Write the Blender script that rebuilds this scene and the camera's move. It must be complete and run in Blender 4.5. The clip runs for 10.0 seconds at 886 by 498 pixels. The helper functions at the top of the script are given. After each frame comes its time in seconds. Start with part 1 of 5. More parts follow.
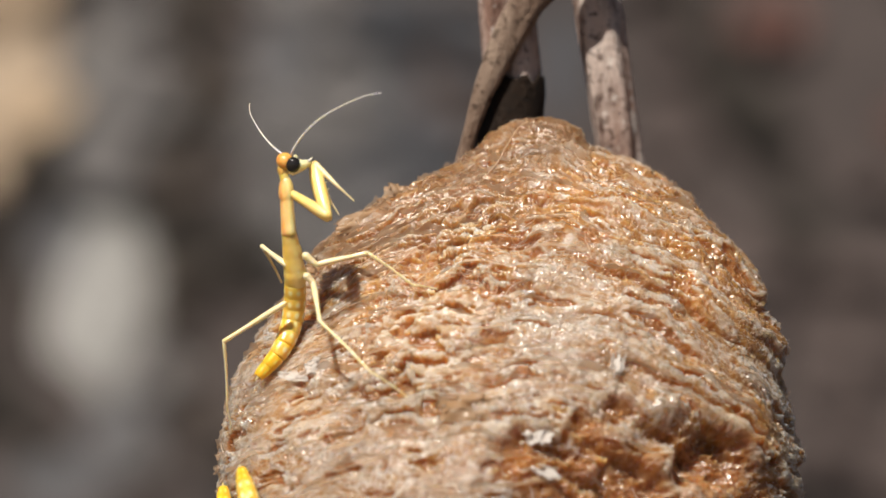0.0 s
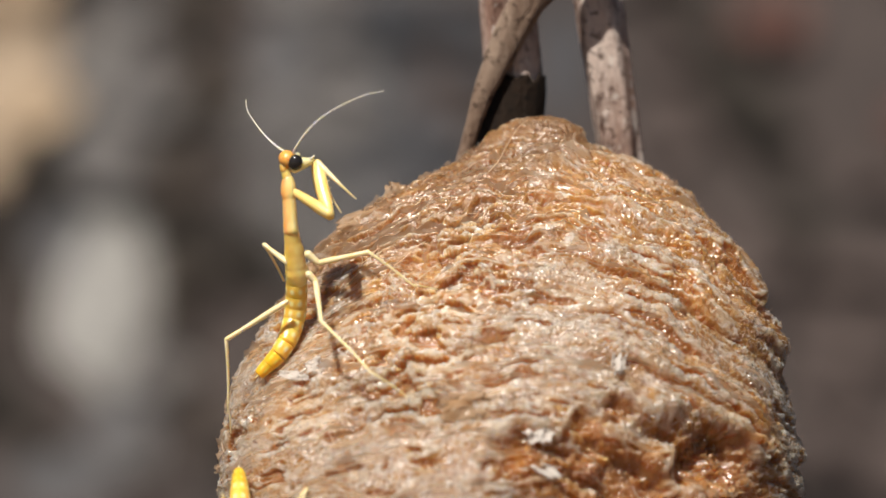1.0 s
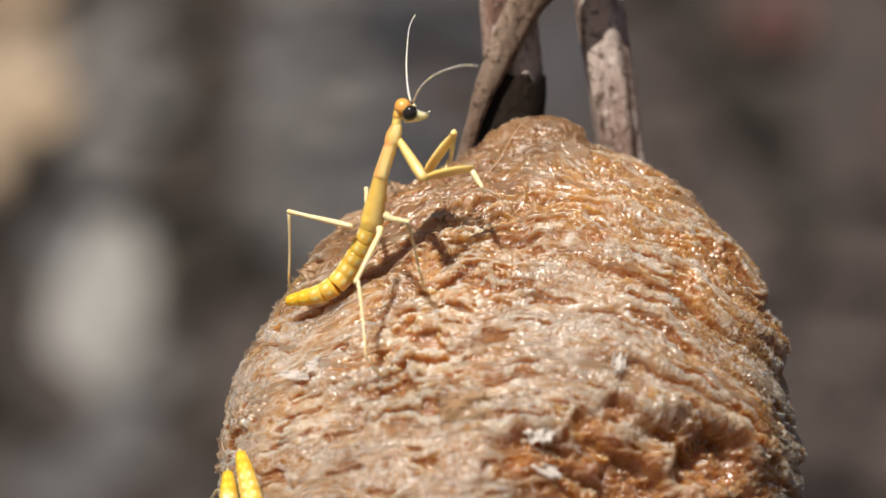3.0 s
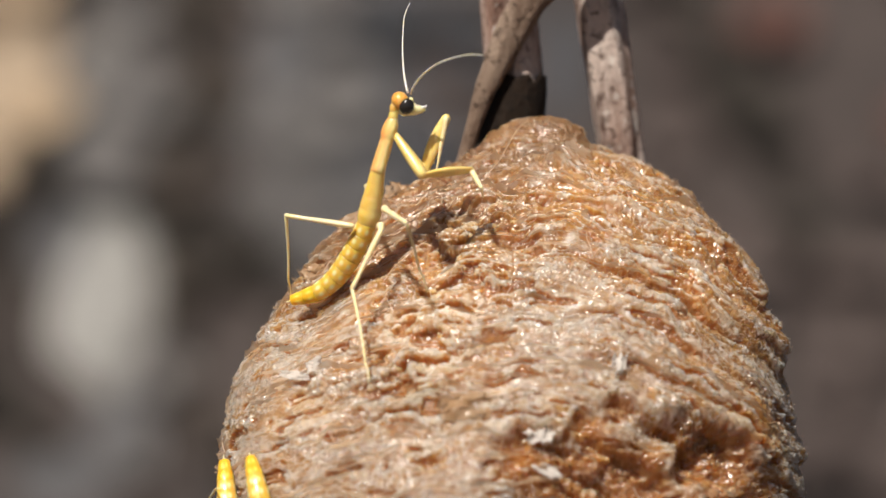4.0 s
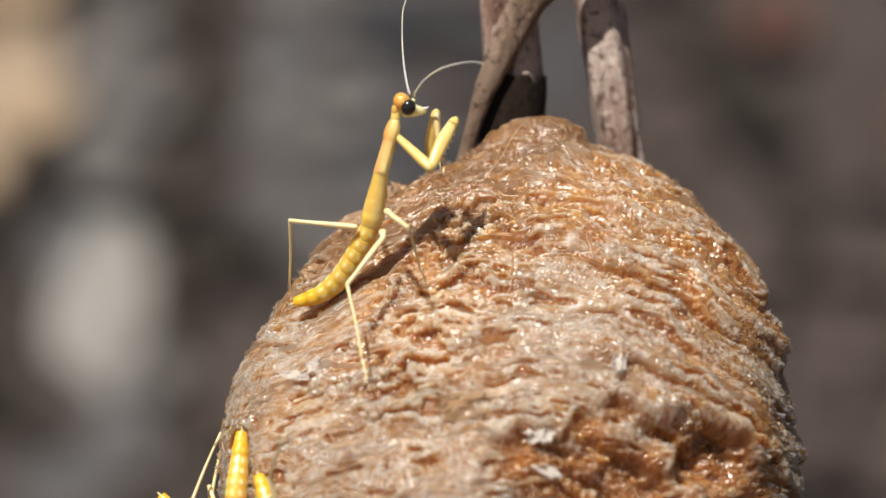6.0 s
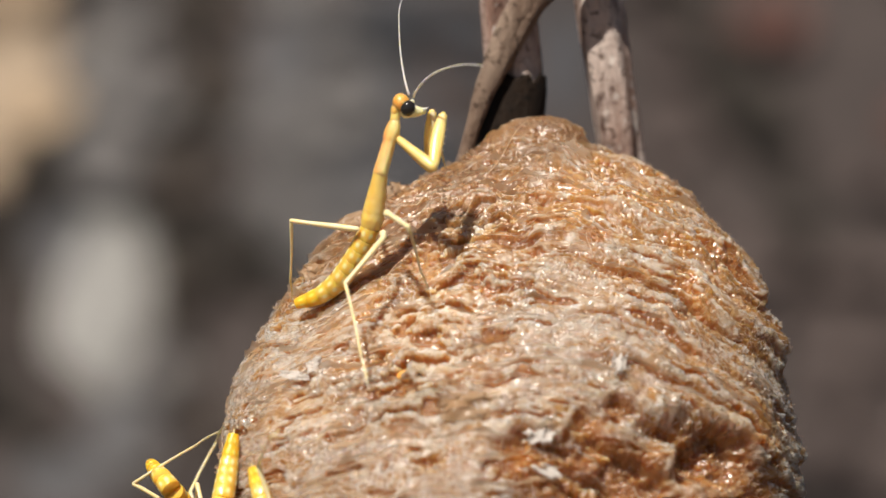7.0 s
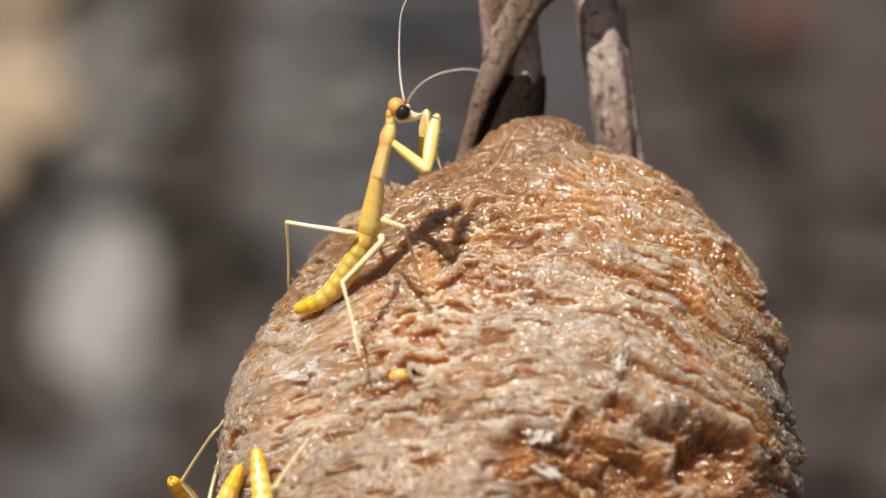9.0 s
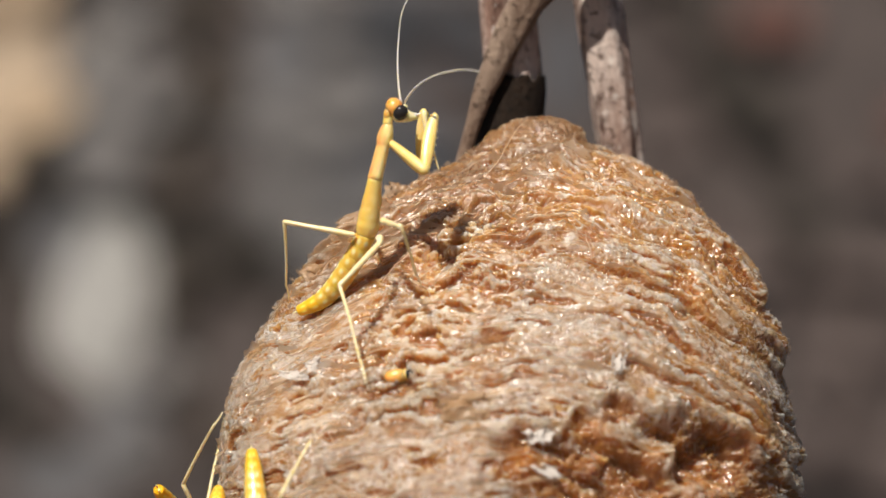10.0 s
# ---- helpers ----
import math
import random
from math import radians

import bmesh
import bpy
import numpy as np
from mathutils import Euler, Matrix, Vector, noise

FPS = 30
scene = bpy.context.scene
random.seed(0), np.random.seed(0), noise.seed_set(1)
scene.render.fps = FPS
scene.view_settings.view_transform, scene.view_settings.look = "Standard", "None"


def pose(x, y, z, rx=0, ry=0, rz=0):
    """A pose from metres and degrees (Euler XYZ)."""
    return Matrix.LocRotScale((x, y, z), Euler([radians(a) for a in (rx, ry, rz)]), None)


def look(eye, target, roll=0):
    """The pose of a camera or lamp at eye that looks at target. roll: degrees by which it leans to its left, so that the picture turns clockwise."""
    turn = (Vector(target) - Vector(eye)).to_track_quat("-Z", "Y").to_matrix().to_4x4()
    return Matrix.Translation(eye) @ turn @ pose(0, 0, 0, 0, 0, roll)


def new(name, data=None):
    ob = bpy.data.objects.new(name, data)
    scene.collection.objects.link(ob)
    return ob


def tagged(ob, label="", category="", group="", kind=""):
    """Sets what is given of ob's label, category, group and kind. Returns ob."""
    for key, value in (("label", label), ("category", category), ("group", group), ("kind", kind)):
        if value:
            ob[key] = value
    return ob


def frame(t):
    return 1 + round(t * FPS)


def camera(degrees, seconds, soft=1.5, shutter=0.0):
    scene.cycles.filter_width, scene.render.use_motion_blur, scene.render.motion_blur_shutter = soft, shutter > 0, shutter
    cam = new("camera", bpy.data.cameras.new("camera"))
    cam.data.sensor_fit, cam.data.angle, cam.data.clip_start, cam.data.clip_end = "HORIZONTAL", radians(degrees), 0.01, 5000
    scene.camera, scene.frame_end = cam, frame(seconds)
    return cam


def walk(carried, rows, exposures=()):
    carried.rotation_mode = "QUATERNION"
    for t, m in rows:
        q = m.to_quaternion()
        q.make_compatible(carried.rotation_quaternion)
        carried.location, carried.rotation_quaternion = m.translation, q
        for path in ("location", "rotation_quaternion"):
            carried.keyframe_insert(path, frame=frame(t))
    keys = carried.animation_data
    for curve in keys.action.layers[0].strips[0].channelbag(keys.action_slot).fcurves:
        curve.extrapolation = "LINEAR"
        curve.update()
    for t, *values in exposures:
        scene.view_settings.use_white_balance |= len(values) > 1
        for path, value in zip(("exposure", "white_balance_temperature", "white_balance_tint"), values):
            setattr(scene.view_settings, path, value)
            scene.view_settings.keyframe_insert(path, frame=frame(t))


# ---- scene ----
import functools

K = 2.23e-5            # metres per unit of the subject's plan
D0 = 0.1424            # distance from the lens to the egg case's axis
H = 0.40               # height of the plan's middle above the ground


def at(x, y, d=0.0):
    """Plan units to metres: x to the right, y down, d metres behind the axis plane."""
    s = K * (D0 + d) / D0
    return Vector(((x - 784) * s, d, H + (441 - y) * s))


cam = camera(14, 10.0, soft=1.5, shutter=0.5)
cam.data.dof.use_dof = True
cam.data.dof.focus_distance = D0 - 0.0055
cam.data.dof.aperture_fstop = cam.data.lens / 3.0


def held(dx, dy):
    """The tripod's small sway, as a turn of the camera."""
    a = K / D0
    return Matrix.Translation((0, -D0, H)) @ Matrix.Rotation(dx * a, 4, "Z") @ pose(0, 0, 0, 90) @ Matrix.Rotation(dy * a, 4, "X")


SWAY = [
    (0, -2.5, 2), (0.6, -2.5, 1.8), (1.0, -1, 0), (1.5, -0.8, -0.8), (2.5, -0.8, -1), (4, 0.2, 0), (5.5, 0.2, 0), (7, 0, 0),
    (7.5, -0.5, 1.4), (8, -1, 1.4), (8.5, -1, 0.6), (9, -1, 0.2), (10, -1.2, 0.2)]
walk(cam, [(t, held(dx, dy)) for t, dx, dy in SWAY])

# ---- light ----
SUN_FROM = Vector((-0.26, -0.55, 0.79)).normalized()
world = bpy.data.worlds.new("sky")
scene.world = world
world.use_nodes = True
sky = world.node_tree.nodes.new("ShaderNodeTexSky")
sky.sky_type = "NISHITA"
sky.sun_disc = False
sky.dust_density, sky.ozone_density = 2.0, 1.0
sky.sun_elevation = math.asin(SUN_FROM.z)
sky.sun_rotation = math.atan2(SUN_FROM.x, SUN_FROM.y)
bg = world.node_tree.nodes["Background"]
world.node_tree.links.new(sky.outputs[0], bg.inputs[0])
bg.inputs[1].default_value = 0.03
sun_data = bpy.data.lights.new("sun", "SUN")
sun_data.energy, sun_data.angle, sun_data.color = 5.0, radians(0.5), (1, 0.93, 0.83)
sun = new("sun", sun_data)
sun.matrix_world = look(SUN_FROM * 5, (0, 0, 0))
scene.view_settings.exposure = 0.15


# ---- materials ----
class Mat:
    """A principled material and short ways to add nodes to it."""

    def __init__(self, name, rough=0.6, color=(0.5, 0.5, 0.5), **values):
        self.m = bpy.data.materials.new(name)
        self.m.use_nodes = True
        self.t = self.m.node_tree
        self.p = self.t.nodes["Principled BSDF"]
        self.p.inputs["Roughness"].default_value = rough
        self.p.inputs["Base Color"].default_value = (*color, 1)
        for key, value in values.items():
            self.p.inputs[key.replace("_", " ")].default_value = value
        self.co = self.node("ShaderNodeTexCoord").outputs["Object"]

    def node(self, kind, **values):
        n = self.t.nodes.new(kind)
        for key, value in values.items():
            n.inputs[key.replace("_", " ")].default_value = value
        return n

    def link(self, a, b):
        self.t.links.new(a, b)

    def noise(self, scale, detail=4, rough=0.55, stretch=None, distortion=0.0):
        n = self.node("ShaderNodeTexNoise", Scale=scale, Detail=detail, Roughness=rough, Distortion=distortion)
        co = self.co
        if stretch:
            mp = self.node("ShaderNodeMapping")
            mp.inputs["Scale"].default_value = stretch
            self.link(co, mp.inputs["Vector"])
            co = mp.outputs[0]
        self.link(co, n.inputs["Vector"])
        return n.outputs["Fac"]

    def voronoi(self, scale, feature="F1"):
        n = self.node("ShaderNodeTexVoronoi", Scale=scale)
        n.feature = feature
        self.link(self.co, n.inputs["Vector"])
        return n.outputs["Distance"]

    def ramp(self, fac, stops):
        n = self.node("ShaderNodeValToRGB")
        e = n.color_ramp.elements
        while len(e) < len(stops):
            e.new(0.5)
        for el, (pos, c) in zip(e, stops):
            el.position = pos
            el.color = (c, c, c, 1) if isinstance(c, (int, float)) else (*c, 1)
        self.link(fac, n.inputs[0])
        return n.outputs[0]

    def mix(self, fac, a, b, blend="MIX"):
        n = self.node("ShaderNodeMix")
        n.data_type, n.blend_type = "RGBA", blend
        for value, slot in ((fac, 0), (a, 6), (b, 7)):
            if isinstance(value, (int, float)):
                n.inputs[slot].default_value = value
            elif isinstance(value, tuple):
                n.inputs[slot].default_value = (*value, 1)
            else:
                self.link(value, n.inputs[slot])
        return n.outputs[2]

    def attr(self, name):
        n = self.node("ShaderNodeAttribute")
        n.attribute_name = name
        return n.outputs["Fac"]

    def random(self):
        return self.node("ShaderNodeObjectInfo").outputs["Random"]

    def island(self):
        return self.node("ShaderNodeNewGeometry").outputs["Random Per Island"]

    def color(self, c):
        self.link(c, self.p.inputs["Base Color"])
        return self

    def rough(self, c):
        self.link(c, self.p.inputs["Roughness"])
        return self

    def bump(self, height, distance, strength=1.0):
        b = self.node("ShaderNodeBump", Distance=distance)
        if isinstance(strength, float):
            b.inputs["Strength"].default_value = strength
        else:
            self.link(strength, b.inputs["Strength"])
        self.link(height, b.inputs["Height"])
        old = self.p.inputs["Normal"]
        if old.is_linked:
            self.link(old.links[0].from_socket, b.inputs["Normal"])
        self.link(b.outputs[0], old)
        return self

    def subsurface(self, weight, radius, scale):
        self.p.inputs["Subsurface Weight"].default_value = weight
        self.p.inputs["Subsurface Radius"].default_value = radius
        self.p.inputs["Subsurface Scale"].default_value = scale
        return self


def foam_material():
    """Pale torn foam over amber film, with shade painted into the recesses; its grain follows the layers, whose run is
    stored on the mesh.
    """
    m = Mat("foam_crust", 0.42)
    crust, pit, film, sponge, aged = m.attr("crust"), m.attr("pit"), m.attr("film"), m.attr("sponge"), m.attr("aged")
    along = m.node("ShaderNodeAttribute")
    along.attribute_name = "layer_place"
    m.co = along.outputs["Vector"]
    fine = m.noise(1600, 5, 0.7, (1, 1, 3.2), 0.5)
    streak = m.noise(520, 4, 0.6, (1, 1, 6.0), 0.3)
    shake = m.node("ShaderNodeTexNoise", Scale=1800, Detail=2)
    m.link(m.co, shake.inputs["Vector"])
    moved = m.node("ShaderNodeVectorMath")
    moved.operation = "MULTIPLY_ADD"
    m.link(shake.outputs["Color"], moved.inputs[0])
    moved.inputs[1].default_value = (0.0003, 0.0003, 0.00015)
    m.link(m.co, moved.inputs[2])
    flat = m.node("ShaderNodeMapping")
    flat.inputs["Scale"].default_value = (1, 1, 2.4)
    m.link(moved.outputs[0], flat.inputs["Vector"])
    net = m.node("ShaderNodeTexVoronoi", Scale=3000)
    net.feature = "DISTANCE_TO_EDGE"
    m.link(flat.outputs[0], net.inputs["Vector"])
    thread = m.mix(1.0, m.ramp(net.outputs["Distance"], [(0.0, 1.0), (0.13, 0.0)]), m.ramp(sponge, [(0.25, 0.0), (0.6, 1.0)]), "MULTIPLY")
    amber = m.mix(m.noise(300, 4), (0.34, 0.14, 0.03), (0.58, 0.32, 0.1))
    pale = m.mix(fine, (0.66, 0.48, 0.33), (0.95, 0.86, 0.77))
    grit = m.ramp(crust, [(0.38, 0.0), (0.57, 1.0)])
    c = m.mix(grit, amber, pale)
    c = m.mix(m.ramp(streak, [(0.52, 0.0), (0.62, 0.7)]), c, (0.5, 0.25, 0.08))
    fleck = m.noise(1250, 5, 0.66, (1, 1, 2.1), 0.8)
    c = m.mix(m.mix(1.0, m.ramp(fleck, [(0.51, 0.0), (0.57, 0.9)]), m.ramp(crust, [(0.5, 1.0), (0.85, 0.55)]), "MULTIPLY"), c, (0.57, 0.29, 0.075))
    c = m.mix(m.ramp(fleck, [(0.36, 0.7), (0.43, 0.0)]), c, (0.96, 0.89, 0.82))
    c = m.mix(m.ramp(m.noise(430, 4, 0.6, (1, 1, 4.0)), [(0.58, 0.0), (0.7, 0.6)]), c, (0.91, 0.77, 0.7))
    c = m.mix(m.mix(1.0, thread, m.ramp(m.noise(400, 3), [(0.38, 0.0), (0.55, 0.8)]), "MULTIPLY"), c, (0.93, 0.79, 0.71))
    # recesses: the inner foam's amber, deepened to carry their shade
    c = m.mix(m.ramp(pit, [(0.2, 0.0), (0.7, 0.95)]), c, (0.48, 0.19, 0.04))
    c = m.mix(m.ramp(m.noise(2600, 4, 0.65), [(0.63, 0.0), (0.72, 0.6)]), c, (0.17, 0.085, 0.045))
    c = m.mix(m.mix(1.0, aged, m.ramp(m.noise(260, 4, 0.6, (1, 1, 3.0)), [(0.3, 1.0), (0.7, 0.45)]), "MULTIPLY"), c, (0.24, 0.13, 0.055))
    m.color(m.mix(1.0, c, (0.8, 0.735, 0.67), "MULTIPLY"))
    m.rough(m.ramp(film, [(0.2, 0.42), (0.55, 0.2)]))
    m.bump(streak, 0.0003, 0.4)
    m.bump(fleck, 0.00035, 0.6)
    m.bump(fine, 0.0005, m.ramp(crust, [(0.36, 0.25), (0.55, 1.0)]))
    m.bump(thread, 0.00018, 0.9)
    m.p.inputs["Specular IOR Level"].default_value = 0.6
    m.link(m.ramp(film, [(0.02, 0.1), (0.35, 1.0)]), m.p.inputs["Coat Weight"])
    m.p.inputs["Coat IOR"].default_value = 1.6
    m.p.inputs["Coat Roughness"].default_value = 0.2
    wrinkle = m.node("ShaderNodeBump", Distance=0.00006, Strength=1.0)
    m.link(m.noise(7000, 2, 0.5, (1, 1, 1.3)), wrinkle.inputs["Height"])
    m.link(wrinkle.outputs[0], m.p.inputs["Coat Normal"])
    return m.subsurface(1.0, (1.0, 0.82, 0.6), 0.0018).m


def film_material(name, dark, light, clear):
    """Thin dried film or fibre: glossy, and light shines through it."""
    m = Mat(name, 0.2)
    tint = m.mix(m.island(), dark, light)
    tint = m.mix(m.ramp(m.noise(1500, 4), [(0.4, 0.0), (0.7, 0.6)]), tint, light)
    m.color(tint)
    m.bump(m.noise(3500, 4), 0.00008, 0.8)
    m.p.inputs["Specular IOR Level"].default_value = 0.8
    out = m.t.nodes["Material Output"]
    glow, mixed = m.node("ShaderNodeBsdfTranslucent"), m.node("ShaderNodeMixShader", Fac=0.4)
    m.link(tint, glow.inputs["Color"])
    m.link(m.p.outputs[0], mixed.inputs[1])
    m.link(glow.outputs[0], mixed.inputs[2])
    veil, whole = m.node("ShaderNodeBsdfTransparent"), m.node("ShaderNodeMixShader", Fac=clear)
    m.link(mixed.outputs[0], whole.inputs[1])
    m.link(veil.outputs[0], whole.inputs[2])
    m.link(whole.outputs[0], out.inputs["Surface"])
    return m.m


def chitin(name, deep, light, rough=0.36, blotch=900, depth=0.00022, band=None, back=None):
    """Translucent skin; band: colour of the pale warts, whose place is stored on the mesh; back: colour along the back."""
    m = Mat(name, rough)
    c = m.mix(m.ramp(m.noise(blotch, 4), [(0.35, 0.0), (0.7, 1.0)]), deep, light)
    if band:
        c = m.mix(m.ramp(m.attr("wart"), [(0.15, 0.0), (0.75, 0.85)]), c, band)
    if back:
        xyz = m.node("ShaderNodeSeparateXYZ")
        m.link(m.co, xyz.inputs[0])
        place = m.node("ShaderNodeMapRange", From_Min=5 * K, From_Max=-9 * K)
        m.link(xyz.outputs[2], place.inputs[0])
        c = m.mix(m.mix(1.0, place.outputs[0], m.ramp(m.noise(1800, 2), [(0.3, 0.5), (0.6, 1.0)]), "MULTIPLY"), c, back)
    m.color(c)
    m.bump(m.noise(7000, 3), 0.00002, 0.4)
    m.p.inputs["Specular IOR Level"].default_value = 0.5
    m.p.inputs["Coat Weight"].default_value = 0.35
    m.p.inputs["Coat Roughness"].default_value = 0.25
    m.subsurface(1.0, (1.0, 0.95, 0.6), depth)
    return m.m


def stem_material(name, dark, mid, pale, specks=True):
    m = Mat(name, 0.7)
    grain = m.noise(900, 5, 0.6, (1, 1, 0.1))
    c = m.mix(m.ramp(grain, [(0.35, 0.0), (0.62, 1.0)]), mid, pale)
    c = m.mix(m.ramp(m.noise(800, 6, 0.72, (1, 1, 0.35)), [(0.48, 0.0), (0.64, 0.8)]), c, dark)
    c = m.mix(m.ramp(m.noise(2600, 4, 0.65), [(0.55, 0.0), (0.63, 0.8)]), c, tuple(v * 0.6 for v in dark))
    if specks:
        c = m.mix(m.ramp(m.noise(2000, 5, 0.7, (1, 1, 0.6)), [(0.54, 0.0), (0.64, 0.8)]), c, (0.72, 0.64, 0.58))
    m.color(c)
    m.p.inputs["Specular IOR Level"].default_value = 0.2
    m.bump(grain, 0.0004, 1.0)
    m.bump(m.noise(4000, 5, 0.7), 0.00016, 1.0)
    return m.m


def litter_material(name, a, b, scale=30, rough=0.85):
    m = Mat(name, rough)
    c = m.mix(m.ramp(m.noise(scale, 6, 0.65), [(0.3, 0.0), (0.7, 1.0)]), a, b)
    c = m.mix(m.ramp(m.noise(scale * 6, 4), [(0.4, 0.0), (0.7, 0.5)]), c, tuple(v * 0.5 for v in a))
    m.color(c)
    m.bump(m.noise(scale * 4, 6, 0.7), 0.006, 0.8)
    return m.m


FOAM = foam_material()
FILM = film_material("dried_film", (0.5, 0.28, 0.1), (0.82, 0.66, 0.5), 0.5)
FUZZ = film_material("foam_fibre", (0.8, 0.5, 0.29), (0.92, 0.74, 0.56), 0.2)
SCRAP = film_material("shed_skin_white", (0.84, 0.78, 0.72), (0.92, 0.88, 0.84), 0.35)
SCRAP_SKIN = SCRAP.node_tree.nodes["Principled BSDF"].inputs
SCRAP_SKIN["Specular IOR Level"].default_value, SCRAP_SKIN["Roughness"].default_value = 0.15, 0.6
AMBER = chitin("abdomen_skin", (1.0, 0.5, 0.045), (1.0, 0.61, 0.12), 0.3, 1500, band=(1.0, 0.84, 0.46))
TAIL = chitin("abdomen_tip_skin", (1.0, 0.45, 0.012), (1.0, 0.55, 0.03), 0.3, band=(1.0, 0.72, 0.15))
THORAX = chitin("thorax_skin", (1.0, 0.64, 0.19), (1.0, 0.74, 0.3), 0.3, back=(1.0, 0.6, 0.12))
YOKE = chitin("pronotum_skin", (1.0, 0.69, 0.24), (1.0, 0.79, 0.38), 0.32, back=(0.97, 0.43, 0.13))
HEAD = chitin("head_skin", (0.84, 0.38, 0.07), (0.93, 0.52, 0.15))
FACE = chitin("face_skin", (0.95, 0.78, 0.4), (0.97, 0.86, 0.55))
LIMB = chitin("leg_skin", (0.88, 0.73, 0.4), (0.92, 0.8, 0.52), depth=0.00005)
FORELIMB = chitin("foreleg_skin", (0.95, 0.65, 0.19), (0.97, 0.72, 0.29), depth=0.00008)
FEELER = chitin("antenna_skin", (0.8, 0.76, 0.68), (0.85, 0.82, 0.76), depth=0.00003)
EYE = Mat("compound_eye", 0.12, (0.018, 0.014, 0.012), Coat_Weight=0.6).m
STALK = stem_material("dry_stalk_skin", (0.085, 0.05, 0.034), (0.19, 0.125, 0.09), (0.34, 0.25, 0.19), specks=False)
STEM = stem_material("dry_stem_bark", (0.11, 0.054, 0.038), (0.32, 0.195, 0.15), (0.66, 0.54, 0.48))


# ---- mesh helpers ----
def mesh_object(name, verts, faces, material, parent=None, label="", smooth=True):
    me = bpy.data.meshes.new(name)
    me.from_pydata(verts, [], faces)
    me.polygons.foreach_set("use_smooth", [smooth] * len(me.polygons))
    me.materials.append(material)
    ob = new(name, me)
    ob.parent = parent
    return tagged(ob, label)


def part(name, bm, material, parent, label=""):
    me = bpy.data.meshes.new(name)
    bm.to_mesh(me)
    bm.free()
    me.polygons.foreach_set("use_smooth", [True] * len(me.polygons))
    me.materials.append(material)
    ob = new(name, me)
    ob.parent = parent
    return tagged(ob, label)


def loft(path, sides=12, bm=None):
    """A closed tube along +X-like path: rows of (centre, radius across, radius up); a round cap at both ends."""
    bm = bm or bmesh.new()
    rings = []
    n = len(path)
    for i, (c, ra, rb) in enumerate(path):
        c = Vector(c)
        d = (Vector(path[min(i + 1, n - 1)][0]) - Vector(path[max(i - 1, 0)][0])).normalized()
        side = d.cross(Vector((0, 0, 1)))
        if side.length < 0.05:
            side = d.cross(Vector((0, 1, 0)))
        side.normalize()
        up = side.cross(d)
        rings.append([bm.verts.new(c + side * ra * math.cos(a) + up * rb * math.sin(a))
                      for a in (2 * math.pi * k / sides for k in range(sides))])
    for r0, r1 in zip(rings, rings[1:]):
        for k in range(sides):
            bm.faces.new((r0[k], r1[k], r1[(k + 1) % sides], r0[(k + 1) % sides]))
    bm.faces.new(rings[0])
    bm.faces.new(rings[-1][::-1])
    bmesh.ops.recalc_face_normals(bm, faces=bm.faces)
    return bm


def limb(length, radii, sides=10, bend=0.0, flat=1.0):
    """A segment from the origin along +X, with the given radii at even steps and rounded ends; bend bows it along +Z."""
    n = len(radii) - 1
    rows = [((-radii[0] * 0.7, 0, 0), radii[0] * 0.35, radii[0] * 0.35)]
    steps = n * 3
    for i in range(steps + 1):
        u = i / steps
        r = float(np.interp(u * n, range(n + 1), radii))
        rows.append(((u * length, 0, bend * math.sin(math.pi * u)), r * flat, r))
    rows.append(((length + radii[-1] * 0.7, 0, 0), radii[-1] * 0.35, radii[-1] * 0.35))
    return loft(rows, sides)


def ball(centre, radii, bm=None, u=16, v=12, turn=None):
    bm = bm or bmesh.new()
    m = Matrix.Translation(centre) @ (turn or Matrix()) @ Matrix.Diagonal((*radii, 1))
    bmesh.ops.create_uvsphere(bm, u_segments=u, v_segments=v, radius=1, matrix=m)
    return bm


# ---- noise on arrays ----
def lattice(ix, iy, iz, seed):
    h = (ix * 374761393 + iy * 668265263 + iz * 2147483647 + seed * 1274126177) & 0xFFFFFFFF
    h = ((h ^ (h >> 13)) * 1274126177) & 0xFFFFFFFF
    h = ((h ^ (h >> 16)) * 2246822519) & 0xFFFFFFFF
    return ((h ^ (h >> 15)) & 0xFFFFFF).astype(np.float64) / 0xFFFFFF


def vnoise(p, seed=0):
    """Value noise, -1 to 1, at the rows of p."""
    i = np.floor(p).astype(np.int64)
    f = p - i
    f = f * f * f * (f * (f * 6 - 15) + 10)
    out = 0
    for a in (0, 1):
        wa = f[:, 0] if a else 1 - f[:, 0]
        for b in (0, 1):
            wb = wa * (f[:, 1] if b else 1 - f[:, 1])
            for c in (0, 1):
                out = out + wb * (f[:, 2] if c else 1 - f[:, 2]) * lattice(i[:, 0] + a, i[:, 1] + b, i[:, 2] + c, seed)
    return out * 2 - 1


def fbm(p, octaves=4, seed=0, gain=0.5):
    total, amp = 0, 1.0
    for o in range(octaves):
        total = total + amp * vnoise(p * 2.03 ** o, seed + o * 17)
        amp *= gain
    return total


def cells(p, seed=0):
    """Distances to the nearest two of scattered points, one to a lattice cell."""
    i = np.floor(p).astype(np.int64)
    best, second = np.full(len(p), 9.0), np.full(len(p), 9.0)
    for a in (-1, 0, 1):
        for b in (-1, 0, 1):
            for c in (-1, 0, 1):
                jx, jy, jz = i[:, 0] + a, i[:, 1] + b, i[:, 2] + c
                q = np.stack([jx + lattice(jx, jy, jz, seed), jy + lattice(jx, jy, jz, seed + 1), jz + lattice(jx, jy, jz, seed + 2)], 1)
                dist = ((p - q) ** 2).sum(1)
                second = np.minimum(second, np.maximum(best, dist))
                best = np.minimum(best, dist)
    return np.sqrt(best), np.sqrt(second)


